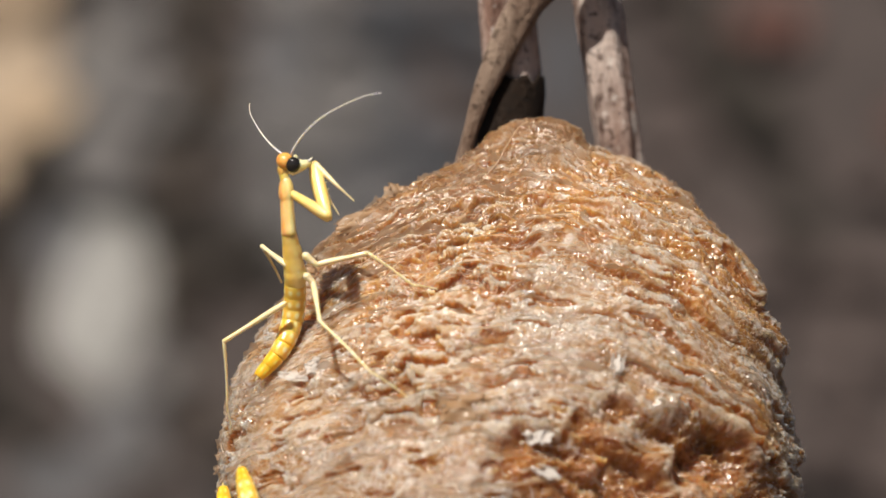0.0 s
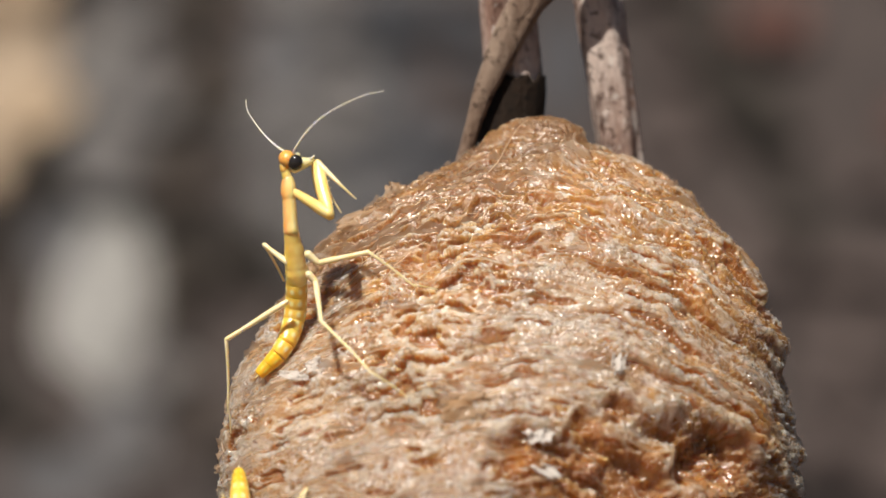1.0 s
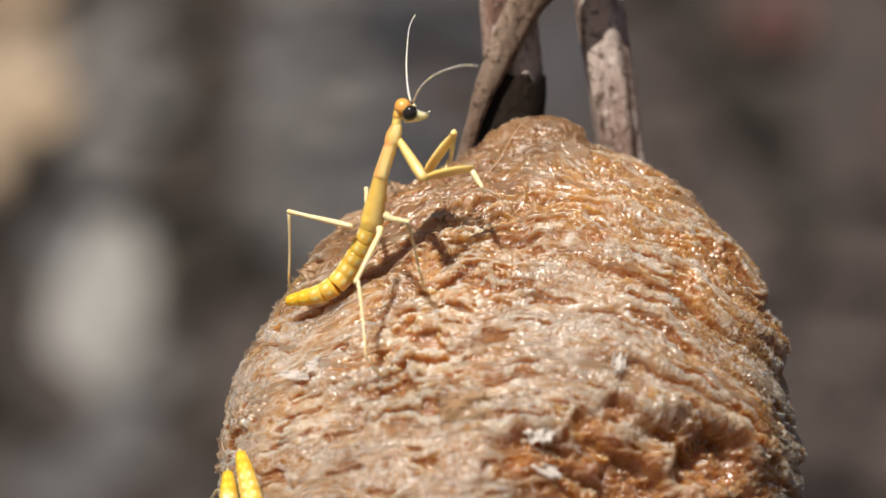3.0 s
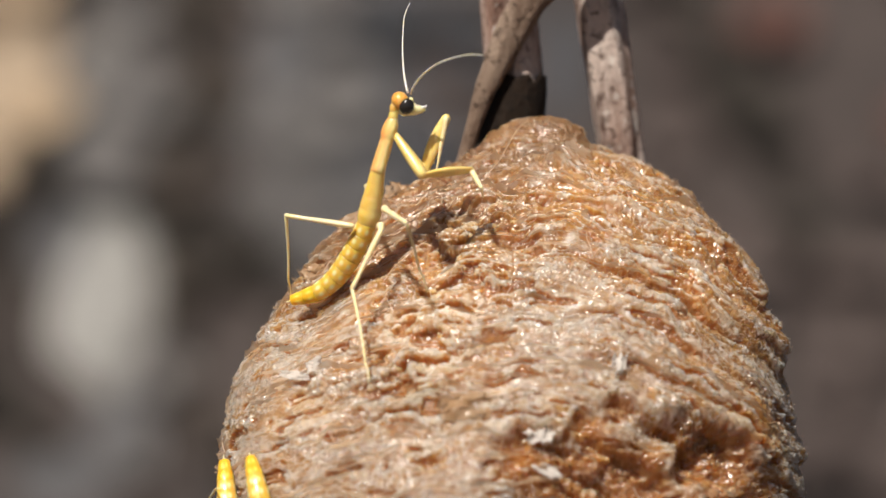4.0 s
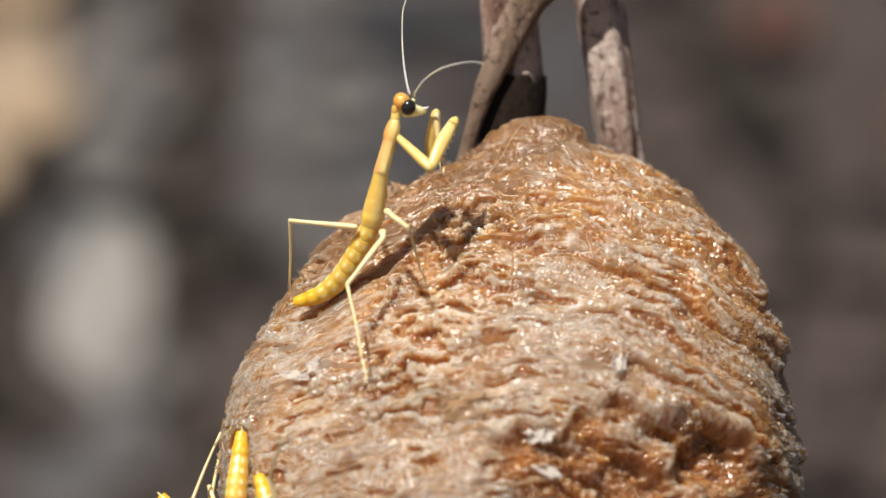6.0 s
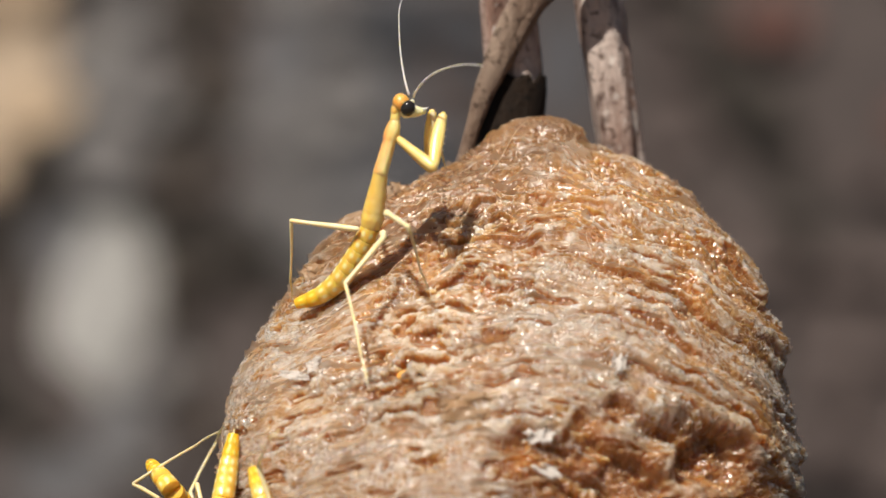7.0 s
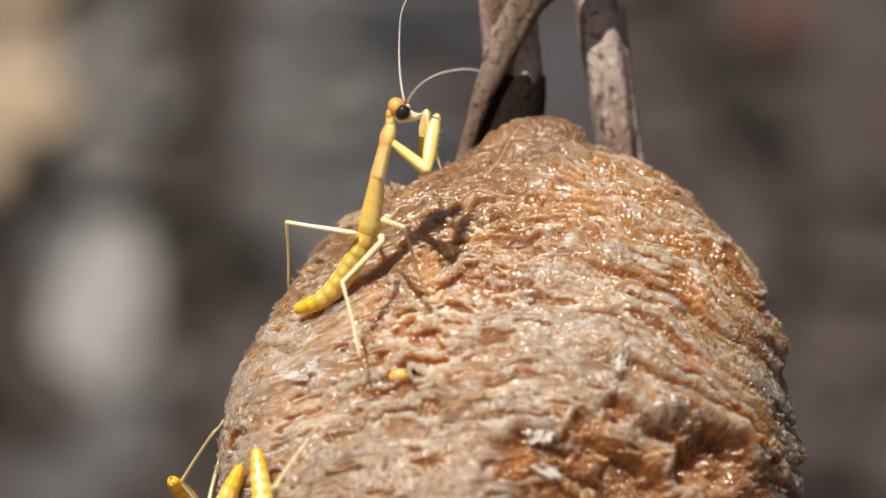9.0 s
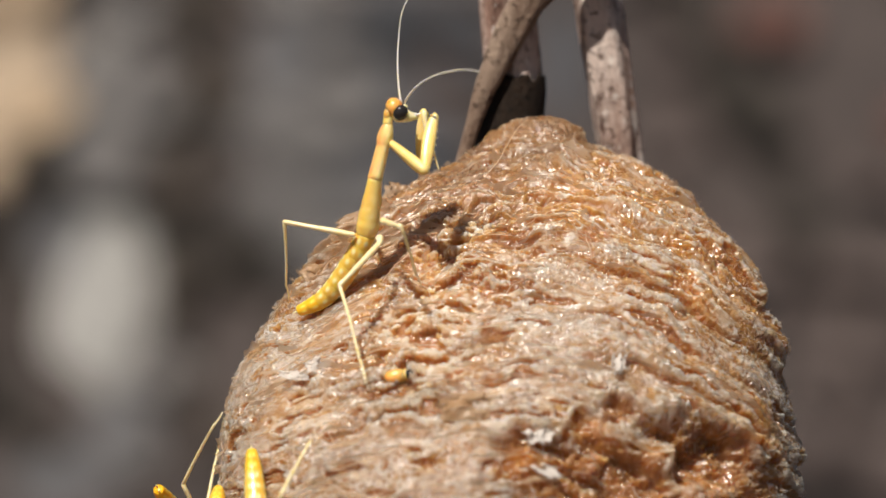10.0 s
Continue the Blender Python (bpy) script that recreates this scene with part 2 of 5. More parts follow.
def smoothstep(a, b, x):
    t = np.clip((x - a) / (b - a), 0, 1)
    return t * t * (3 - 2 * t)


# ---- the egg case ----
# its outline in plan units: height, left edge, right edge, half depth
CASE = np.array([
    (207, 956, 976, 8), (214, 932, 998, 28), (228, 901, 1018, 52), (246, 876, 1034, 76), (264, 858, 1046, 98), (288, 822, 1086, 132), (310, 774, 1140, 164),
    (345, 700, 1196, 200), (385, 634, 1244, 228), (440, 578, 1290, 258), (500, 528, 1333, 288), (580, 466, 1361, 325),
    (660, 421, 1380, 360), (750, 397, 1401, 390), (850, 389, 1408, 405), (960, 400, 1408, 400), (1080, 450, 1375, 370),
    (1200, 560, 1290, 300), (1280, 700, 1150, 200), (1310, 900, 950, 30)], float)


def case_lean(y):
    """Depth of the egg case's axis at a height: it leans forward as it goes down."""
    return np.interp(y, [205, 260, 900, 1000, 1310], [0, 0, -215, -225, -120])


def case_layer(x, y):
    """The height at which a layer passes over the front: layers fall away to both sides."""
    fall = np.where(x > 905, 235, 330 - 190 * smoothstep(400, 600, y))
    return y - fall * ((x - 905) / 500) ** 2


def case_surface(n_front=1000, n_back=200, n_rows=560, n_low=80):
    rows = np.concatenate([np.linspace(205, 900, n_rows), np.linspace(900, 1310, n_low + 1)[1:]])
    fine = np.linspace(205, 1310, 400)
    kernel = np.hanning(13)
    kernel /= kernel.sum()

    def smooth(col):
        raw = np.interp(fine, CASE[:, 0], CASE[:, col])
        pad = np.concatenate([2 * raw[0] - raw[6:0:-1], raw, 2 * raw[-1] - raw[-2:-8:-1]])
        return np.interp(rows, fine, np.convolve(pad, kernel, "valid"))
    left, right, deep = smooth(1), smooth(2), np.maximum(smooth(3), 1)
    th = np.concatenate([np.linspace(-0.25, np.pi + 0.25, n_front, endpoint=False), np.linspace(np.pi + 0.25, 2 * np.pi - 0.25, n_back, endpoint=False)])
    cx, a = (left + right) / 2, np.maximum((right - left) / 2, 1)
    lean = case_lean(rows)[:, None]
    grow = (D0 + lean * K) / D0
    X = 784 + (cx[:, None] + a[:, None] * np.cos(th) - 784) * grow
    D = lean - deep[:, None] * np.sin(th)
    Y = 441 + (np.repeat(rows[:, None], len(th), 1) - 441) * grow
    return X, Y, D, len(rows), len(th)


def ridged(p, octaves, seed, gain=0.55):
    total, amp, norm = 0, 1.0, 0
    for o in range(octaves):
        total = total + amp * (1 - np.abs(vnoise(p * 2.1 ** o, seed + 13 * o)) * 2)
        norm += amp
        amp *= gain
    return total / norm


def blurred(g, up, across):
    """A box blur of a grid that closes round its second axis."""
    c = np.cumsum(np.pad(g, ((up + 1, up), (0, 0)), "edge"), 0)
    g = (c[2 * up + 1:] - c[:-2 * up - 1]) / (2 * up + 1)
    c = np.cumsum(np.pad(g, ((0, 0), (across + 1, across)), "wrap"), 1)
    return (c[:, 2 * across + 1:] - c[:, :-2 * across - 1]) / (2 * across + 1)


def case_mesh():
    X, Y, D, nr, na = case_surface()
    P = np.stack([X, D, -Y], 2)
    du = np.roll(P, -1, 1) - np.roll(P, 1, 1)
    dv = np.gradient(P, axis=0)
    N = np.cross(dv, du)
    N /= np.linalg.norm(N, axis=2, keepdims=True) + 1e-9
    out = P - np.array([910, -120, -800])
    N *= np.sign((N * out).sum(2, keepdims=True) + 1e-9)
    p, n = P.reshape(-1, 3), N.reshape(-1, 3)
    x, d, y = p[:, 0], p[:, 1], -p[:, 2]
    front = d < np.repeat(case_lean(np.linspace(205, 1310, nr))[:, None], na, 1).ravel() + 60
    warp = fbm(p / 140, 3, 3)
    small = fbm(p / 38, 3, 5)
    L = case_layer(x, y) + (16 - 7 * smoothstep(930, 1120, x)) * warp + 5 * small
    upper = 1 - smoothstep(380, 560, L)
    right = smoothstep(930, 1120, x)
    low_left = smoothstep(450, 580, y) * (1 - smoothstep(840, 960, x))
    middle = np.exp(-((x - 950) / 130) ** 2) * smoothstep(420, 520, y)

    def steps(spacing, seed, sharp):
        """Overlapping layers: each swells towards its lower edge and breaks off."""
        phase = L / spacing + 0.35 * fbm(p / (spacing * 5), 2, seed)
        saw = phase - np.floor(phase)
        lay = np.floor(phase).astype(np.int64)
        own = lattice(lay, lay * 0 + seed, lay * 0, seed)
        swell = np.sin(np.pi * np.clip(saw, 0, 1) ** (1 + 2 * sharp)) ** 0.75
        return swell, own, saw

    wide, own_w, saw_w = steps(74.0, 11, 0.25)
    thin, own_t, _ = steps(24.0, 12, 0.3)
    broken = np.clip(0.5 + fbm(np.stack([x / 150, d / 150, L / 45], 1), 3, 21), 0, 1)
    broken2 = np.clip(0.5 + 1.2 * fbm(np.stack([x / 60, d / 60, L / 20], 1), 2, 22), 0, 1)
    h = wide * (8 + 7 * own_w) * (0.5 + 0.6 * broken) * (0.4 + 0.75 * right + 0.1 * upper - 0.3 * low_left)
    groove = np.exp(-((saw_w - 0.98) / 0.07) ** 2) + np.exp(-((saw_w + 0.02) / 0.07) ** 2)
    groove *= (0.25 + 0.75 * right) * smoothstep(0.3, 0.7, broken)
    h += thin * (2.5 + 3.0 * own_t) * broken2 * (0.06 + 1.2 * upper + 0.12 * right * (1 - upper))
    h += 5 * warp
    # film drawn out along the layers
    streak = ridged(np.stack([x / 240, d / 240, L / 8], 1) + 0.22 * np.stack([small, small, small], 1), 3, 27)
    h += 3.4 * streak * (0.3 + 1.2 * upper + 0.3 * middle - 0.1 * low_left)
    # crumpled film
    soft = np.stack([x / 52, d / 52, L / 34], 1)
    bent = soft + 0.4 * np.stack([small, warp, -small], 1)
    crumple = ridged(bent, 4, 31)
    h += 2.6 * crumple * (0.4 + 0.35 * low_left + 0.3 * middle - 0.25 * right) * (1 - 0.65 * upper)
    crinkle = ridged(np.stack([x / 17, d / 17, L / 11], 1) + 0.5 * np.stack([small, small, warp], 1), 3, 37)
    h += 2.2 * crinkle * (1 - 0.5 * upper - 0.2 * low_left * (1 - smoothstep(600, 760, x)))
    foam = fbm(p / 8, 2, 41)
    h += (1.7 * foam + 1.2 * fbm(p / 4.2, 1, 43)) * (0.7 + 0.5 * right)
    # bubbles
    room, _ = cells(np.stack([x / 26, d / 26, L / 19], 1), 71)
    open_ = smoothstep(0.0, 0.5, fbm(p / 80, 2, 81))
    pit = (1 - smoothstep(0.15, 0.42, room)) * open_
    h -= 5 * pit
    # the sponge: walls between bubbles of two sizes
    shake = 0.35 * np.stack([small, foam, small * 0.5], 1)
    a1, a2 = cells(np.stack([x / 24, d / 24, L / 13], 1) + shake, 171)
    b1, b2 = cells(np.stack([x / 11, d / 11, L / 7.5], 1) + shake, 181)
    wall_a, wall_b = 1 - smoothstep(0.03, 0.32, a2 - a1), 1 - smoothstep(0.03, 0.4, b2 - b1)
    spongy = np.clip(0.6 + 0.8 * fbm(p / 65, 2, 191) + 0.05 * right, 0, 1) * (1 - 0.7 * upper)
    lace = np.maximum(wall_a, 0.7 * wall_b) * spongy
    h += (2.6 * wall_a + 2.1 * wall_b) * spongy
    # the hatching zone: a rough seam of slits that runs down the front
    seam_x = 880 - 0.38 * (y - 260)
    seam = np.exp(-((x - seam_x) / (52 + 0.08 * (y - 200))) ** 2) * front * smoothstep(300, 420, y) * (1 - smoothstep(680, 770, y))
    slit_n = fbm(np.stack([x / 40, d / 40, L / 12], 1) + 0.25 * np.stack([small, warp, small], 1), 3, 91)
    slit = seam * smoothstep(0.03, 0.25, slit_n)
    h -= 17 * slit
    h += 5 * seam * smoothstep(0.0, 0.5, -slit_n)
    # scattered openings between the layers
    gap_n = fbm(np.stack([x / 62, d / 62, L / 13], 1), 3, 95)
    gap = smoothstep(0.36, 0.7, gap_n) * (1 - seam)
    h -= 9 * gap
    # the torn lip low on the front, and the hollows under it
    yy = y / (1 + K * -300 / D0) - 441 * (1 / (1 + K * -300 / D0) - 1)
    lip_y = np.interp(x, [780, 850, 905, 1000, 1060, 1130, 1200, 1310, 1385], [890, 790, 724, 700, 692, 698, 718, 782, 880]) + 14 * fbm(p / 50, 3, 101)
    zone = front * smoothstep(770, 860, x) * (1 - smoothstep(1290, 1375, x))
    below = yy - lip_y
    h += zone * (17 * np.exp(-((below + 4) / 15) ** 2) * (0.4 + 0.8 * broken) * (0.35 + 0.65 * smoothstep(900, 1000, x) + 0.5 * smoothstep(1060, 1180, x)) + 7 * np.exp(-((below + 60) / 30) ** 2))
    ragged = np.clip(0.5 + 1.1 * fbm(np.stack([x / 60, d / 60, y / 34], 1), 3, 111), 0, 1)
    hollow = zone * smoothstep(0, 44, below) * (1 - smoothstep(230, 330, below)) * (0.55 + 0.45 * ragged) * smoothstep(850, 990, x)
    h -= hollow * (40 + 14 * smoothstep(1080, 1200, x))
    h += zone * smoothstep(0, 30, below) * 5 * ridged(p / np.array([24, 24, 18]), 3, 117)
    # torn rolls and tufts of foam below the lip
    tuft = 0
    for x0, y0, x1, y1, wide_t, high in ((928, 752, 985, 742, 17, 26), (985, 745, 1042, 796, 10, 17), (906, 722, 800, 872, 16, 8), (1045, 716, 1165, 778, 17, 19), (1165, 778, 1180, 850, 22, 12), (940, 800, 990, 842, 10, 16)):
        ux, uy = x1 - x0, y1 - y0
        f = np.clip(((x - x0) * ux + (yy - y0) * uy) / (ux * ux + uy * uy), 0, 1)
        off = np.hypot(x - x0 - f * ux, yy - y0 - f * uy) + 5 * small
        roll_on = np.exp(-(np.maximum(off, 0) / wide_t) ** 2) * front
        h += 0.4 * high * roll_on * (0.35 + 0.9 * broken2)
        tuft = np.maximum(tuft, roll_on)
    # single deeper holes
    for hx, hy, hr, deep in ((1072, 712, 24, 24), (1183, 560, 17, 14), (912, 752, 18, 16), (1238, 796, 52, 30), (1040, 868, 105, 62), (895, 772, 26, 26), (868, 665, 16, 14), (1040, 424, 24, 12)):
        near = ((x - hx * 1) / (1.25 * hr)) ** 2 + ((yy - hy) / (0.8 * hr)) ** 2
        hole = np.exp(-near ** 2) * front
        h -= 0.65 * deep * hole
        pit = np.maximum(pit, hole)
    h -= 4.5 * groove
    # mask of all recesses, where the colour takes on amber and painted shade
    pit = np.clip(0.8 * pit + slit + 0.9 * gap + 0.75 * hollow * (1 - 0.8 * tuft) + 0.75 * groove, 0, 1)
    tone = fbm(np.stack([x / 110, d / 110, L / 11], 1), 3, 133)
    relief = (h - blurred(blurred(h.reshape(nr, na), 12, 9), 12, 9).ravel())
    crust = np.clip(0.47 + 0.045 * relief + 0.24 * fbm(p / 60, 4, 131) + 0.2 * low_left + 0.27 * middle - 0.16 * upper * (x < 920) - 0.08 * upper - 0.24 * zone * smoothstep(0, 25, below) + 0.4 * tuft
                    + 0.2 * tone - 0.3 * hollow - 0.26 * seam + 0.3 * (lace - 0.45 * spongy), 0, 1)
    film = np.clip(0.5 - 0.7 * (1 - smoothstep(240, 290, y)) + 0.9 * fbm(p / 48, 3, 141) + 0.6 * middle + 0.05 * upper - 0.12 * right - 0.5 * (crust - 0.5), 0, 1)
    aged = np.clip(0.9 * (1 - smoothstep(350, 480, L)) * (1 - smoothstep(880, 1030, x)) + 0.9 * (1 - smoothstep(255, 330, y)) + 0.05 * right + 0.1 * smoothstep(1150, 1330, x) + 0.3 * seam * smoothstep(0.0, 0.3, slit_n), 0, 1)
    edge = (smoothstep(205, 222, np.repeat(np.linspace(205, 1310, nr), na)))
    q = p + n * (h * edge)[:, None]
    q = (q - np.array([910, 0, -800])) * K
    verts = q.astype(np.float32)
    i = np.arange((nr - 1) * na).reshape(nr - 1, na)
    quads = np.stack([i, i + na, np.roll(i, -1, 1) + na, np.roll(i, -1, 1)], 2).reshape(-1, 4)
    me = bpy.data.meshes.new("foam_body")
    caps = [list(range(na))[::-1], list(range((nr - 1) * na, nr * na))]
    me.vertices.add(len(verts))
    me.vertices.foreach_set("co", verts.ravel())
    me.loops.add(quads.size + 2 * na)
    me.loops.foreach_set("vertex_index", np.concatenate([quads.ravel(), caps[0], caps[1]]).astype(np.int32))
    starts = np.concatenate([np.arange(len(quads)) * 4, [quads.size, quads.size + na]]).astype(np.int32)
    me.polygons.add(len(starts))
    me.polygons.foreach_set("loop_start", starts)
    me.update(calc_edges=True)
    me.polygons.foreach_set("use_smooth", np.ones(len(starts), bool))
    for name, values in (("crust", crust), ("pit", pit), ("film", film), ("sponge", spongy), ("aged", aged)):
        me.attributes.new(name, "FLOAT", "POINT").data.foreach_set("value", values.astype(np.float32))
    place = (np.stack([x, d, -L], 1) * K).astype(np.float32)
    me.attributes.new("layer_place", "FLOAT_VECTOR", "POINT").data.foreach_set("vector", place.ravel())
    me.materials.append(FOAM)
    return me, q.reshape(nr, na, 3), n.reshape(nr, na, 3), L.reshape(nr, na)


case = new("egg_case")
case.location = at(910, 800)
tagged(case, "pale brown foamy mantis egg case fixed to dry stems", "egg case")
case_me, CASE_P, CASE_N, CASE_L = case_mesh()
foam_body = new("foam_body", case_me)
foam_body.parent = case


def skin_map(cell=4):
    """Depth of the egg case's front skin by plan place as seen from the lens, in cells of a few units; deep where there is none."""
    P = CASE_P.reshape(-1, 3) / K
    x, d, y = P[:, 0] + 910, P[:, 1], 800 - P[:, 2]
    s = D0 / (D0 + d * K)
    ix, iy = ((784 + (x - 784) * s) // cell).astype(int), ((441 + (y - 441) * s) // cell).astype(int)
    grid = np.full((320, 420), 500.0)
    ok = (ix >= 0) & (ix < 420) & (iy >= 0) & (iy < 320)
    np.minimum.at(grid, (iy[ok], ix[ok]), d[ok])
    return grid


SKIN = skin_map()


# ---- films, fuzz and scraps on the egg case ----
rng = np.random.default_rng(7)
NR, NA = CASE_L.shape
PLAN_X = CASE_P[:, :, 0] / K + 910
PLAN_Y = 800 - CASE_P[:, :, 2] / K


def ribbon(i, j, columns, height, tilt, seed):
    """A crinkled strip of film that stands off the skin along one layer: vertices and faces."""
    level, rows, base = CASE_L[i, j], [], []
    n = columns
    for k in range(n):
        jj = (j + k * 5) % NA
        lo, hi = max(0, i - 5), min(NR, i + 6)
        i = lo + int(np.argmin(np.abs(CASE_L[lo:hi, jj] - level)))
        base.append((CASE_P[i, jj], CASE_N[i, jj]))
    sm = [sum(base[max(0, min(n - 1, k + o))][0] for o in (-2, -1, 0, 1, 2)) / 5 for k in range(n)]
    verts = []
    for k in range(n):
        c, nrm = sm[k], base[k][1]
        u = k / (n - 1)
        wob = math.sin(u * 9 + seed) * 0.35 + math.sin(u * 23 + seed * 2.3) * 0.25
        w = height * K * math.sin(math.pi * min(max(u, 0.03), 0.97)) ** 0.6 * (1 + wob * 0.5)
        lean = np.array([0, 0, -tilt + 0.4 * wob])
        for f in (-0.35, 0.35, 1.0):
            verts.append(c + (nrm * (0.7 + 0.15 * wob) + lean * max(f, 0)) * w * f)
    faces = [(3 * k + r, 3 * k + r + 1, 3 * k + r + 4, 3 * k + r + 3) for k in range(n - 1) for r in (0, 1)]
    return verts, faces


def pick(test):
    while True:
        i, j = int(rng.integers(12, 555)), int(rng.integers(40, 960))
        if rng.random() < test(PLAN_X[i, j], PLAN_Y[i, j]):
            return i, j


def films():
    loose_v, loose_f = [], []
    for q in range(620):
        i, j = pick(lambda x, y: 0.0 if y < 268 else 0.9 if y < 480 and x < 1050 else 0.55 if x < 1000 else 0.12)
        big = q < 200
        columns = int(rng.integers(9, 26)) if big else int(rng.integers(5, 13))
        v, f = ribbon(i, min(j, 990 - 5 * columns), columns, rng.uniform(7, 15) if big else rng.uniform(4, 9), rng.uniform(-0.3, 0.9), rng.uniform(0, 9))
        if big:
            mesh_object("film_flake", [tuple(p) for p in v], f, FILM, case)
        else:
            o = len(loose_v)
            loose_v += [tuple(p) for p in v]
            loose_f += [tuple(o + a for a in face) for face in f]
    tagged(mesh_object("shredded_film", loose_v, loose_f, FILM, case, "small shreds of dried amber film"), kind="stuff")


def fuzz(count=5000):
    verts, faces = [], []
    for _ in range(count):
        i, j = pick(lambda x, y: 0.15 if x > 1330 else 0.9 if x > 1080 else 0.5 if y > 690 and x > 820 else 0.05)
        p, nrm = CASE_P[i, j], CASE_N[i, j]
        d = nrm * rng.uniform(0.2, 1.0) + rng.normal(0, 0.6, 3)
        d /= np.linalg.norm(d)
        curl = rng.normal(0, 1.5, 3)
        length, r = rng.uniform(1.5, 4) * K, rng.uniform(0.4, 0.8) * K
        a = np.cross(d, [0.3, 0.5, 0.8])
        a /= np.linalg.norm(a)
        b = np.cross(d, a)
        o = len(verts)
        for s in range(4):
            u = s / 3
            c = p + d * length * u + curl * length * u * u * 0.8
            for ang in (0, 2.09, 4.19):
                verts.append(tuple(c + (a * math.cos(ang) + b * math.sin(ang)) * r * (1 - 0.7 * u)))
        for s in range(3):
            for e in range(3):
                faces.append((o + 3 * s + e, o + 3 * s + (e + 1) % 3, o + 3 * s + 3 + (e + 1) % 3, o + 3 * s + 3 + e))
    tagged(mesh_object("foam_fuzz", verts, faces, FUZZ, case, "fine pale fibres of torn foam"), kind="stuff")


def strands(count=170):
    """Fine threads of dried foam drawn out along the skin, densest where it is torn."""
    verts, faces = [], []
    for _ in range(count):
        i, j = pick(lambda x, y: 0.0 if y < 300 or x > 1200 else 0.8 if y > 690 and x > 820 else 0.7 if 560 < x < 860 else 0.1)
        n = int(rng.integers(6, 16))
        up, side = float(rng.normal(0, 1.8)), int(rng.choice([-1, 0, 1]))
        pts = []
        for k in range(n):
            ii, jj = int(np.clip(i + up * k + 2 * math.sin(k * 0.7 + up), 4, 600)), (j + side * 2 * k + int(3 * math.sin(k * 0.5 + 2 * up))) % NA
            pts.append(CASE_P[ii, jj] + CASE_N[ii, jj] * K * (0.5 + 4 * math.sin(math.pi * k / (n - 1))))
        for _ in range(2):
            pts = [pts[0]] + [(a + 2 * b + c) / 4 for a, b, c in zip(pts, pts[1:], pts[2:])] + [pts[-1]]
        r = rng.uniform(0.5, 1.1) * K
        o = len(verts)
        for k, c in enumerate(pts):
            t = pts[min(k + 1, n - 1)] - pts[max(k - 1, 0)]
            a = np.cross(t, [0.3, 0.5, 0.8])
            a /= np.linalg.norm(a) + 1e-12
            b = np.cross(t, a)
            b /= np.linalg.norm(b) + 1e-12
            for ang in (0, 2.09, 4.19):
                verts.append(tuple(c + (a * math.cos(ang) + b * math.sin(ang)) * r))
        for k in range(n - 1):
            for e in range(3):
                faces.append((o + 3 * k + e, o + 3 * k + (e + 1) % 3, o + 3 * k + 3 + (e + 1) % 3, o + 3 * k + 3 + e))
    tagged(mesh_object("foam_threads", verts, faces, FUZZ, case, "long pale threads of torn foam"), kind="stuff")


films()
fuzz()
strands()


def shed_skin(x, y, w, h, turn, seed, label, material=None, out=8):
    """A crumpled scrap of thin skin that clings to the egg case."""
    bm = bmesh.new()
    nu, nv = 18, 12
    grid = []
    for i in range(nu + 1):
        for k in range(nv + 1):
            u, v = i / nu * 2 - 1, k / nv * 2 - 1
            q = Vector((u * 1.3 + seed, v * 1.3, seed * 0.7))
            taper = 1 - 0.55 * abs(u) ** 1.5
            z = 0.3 * noise.noise(q * 1.2) + 0.08 * noise.noise(q * 3.1)
            c = Vector((u * w / 2 + 0.15 * w * noise.noise(q * 2 + Vector((5, 0, 0))), z * h * 0.8, v * taper * h / 2 + 0.18 * h * noise.noise(q * 2.3)))
            grid.append(bm.verts.new(c * K))
    for i in range(nu):
        for k in range(nv):
            a = i * (nv + 1) + k
            bm.faces.new((grid[a], grid[a + nv + 1], grid[a + nv + 2], grid[a + 1]))
    ob = part("shed_skin", bm, material or SCRAP, None)
    ob.modifiers.new("thick", "SOLIDIFY").thickness = 0.8 * K
    i = int(np.argmin(((PLAN_X[:560, :1000] - x) ** 2 + (PLAN_Y[:560, :1000] - y) ** 2).min(1)))
    j = int(np.argmin((PLAN_X[i, 60:940] - x) ** 2)) + 60
    p, nrm = CASE_P[i, j], CASE_N[i, j]
    ob.matrix_world = Matrix.Translation(case.location + Vector(p) + Vector(nrm) * out * K) @ Matrix.Rotation(radians(-35), 4, "X") @ Matrix.Rotation(radians(turn), 4, "Y")
    return tagged(ob, label, "shed skin", "shed skins on the egg case")


def skin_at(px, py):
    """Plan place at which a point of the front skin is seen to lie, allowing for its nearness."""
    for _ in range(4):
        l, r, b = (np.interp(py, CASE[:, 0], CASE[:, k]) for k in (1, 2, 3))
        u = (px - (l + r) / 2) / ((r - l) / 2)
        d = float(case_lean(py)) - b * math.sqrt(max(0, 1 - u * u))
    s = (D0 + d * K) / D0
    return 784 + (px - 784) * s, 441 + (py - 441) * s


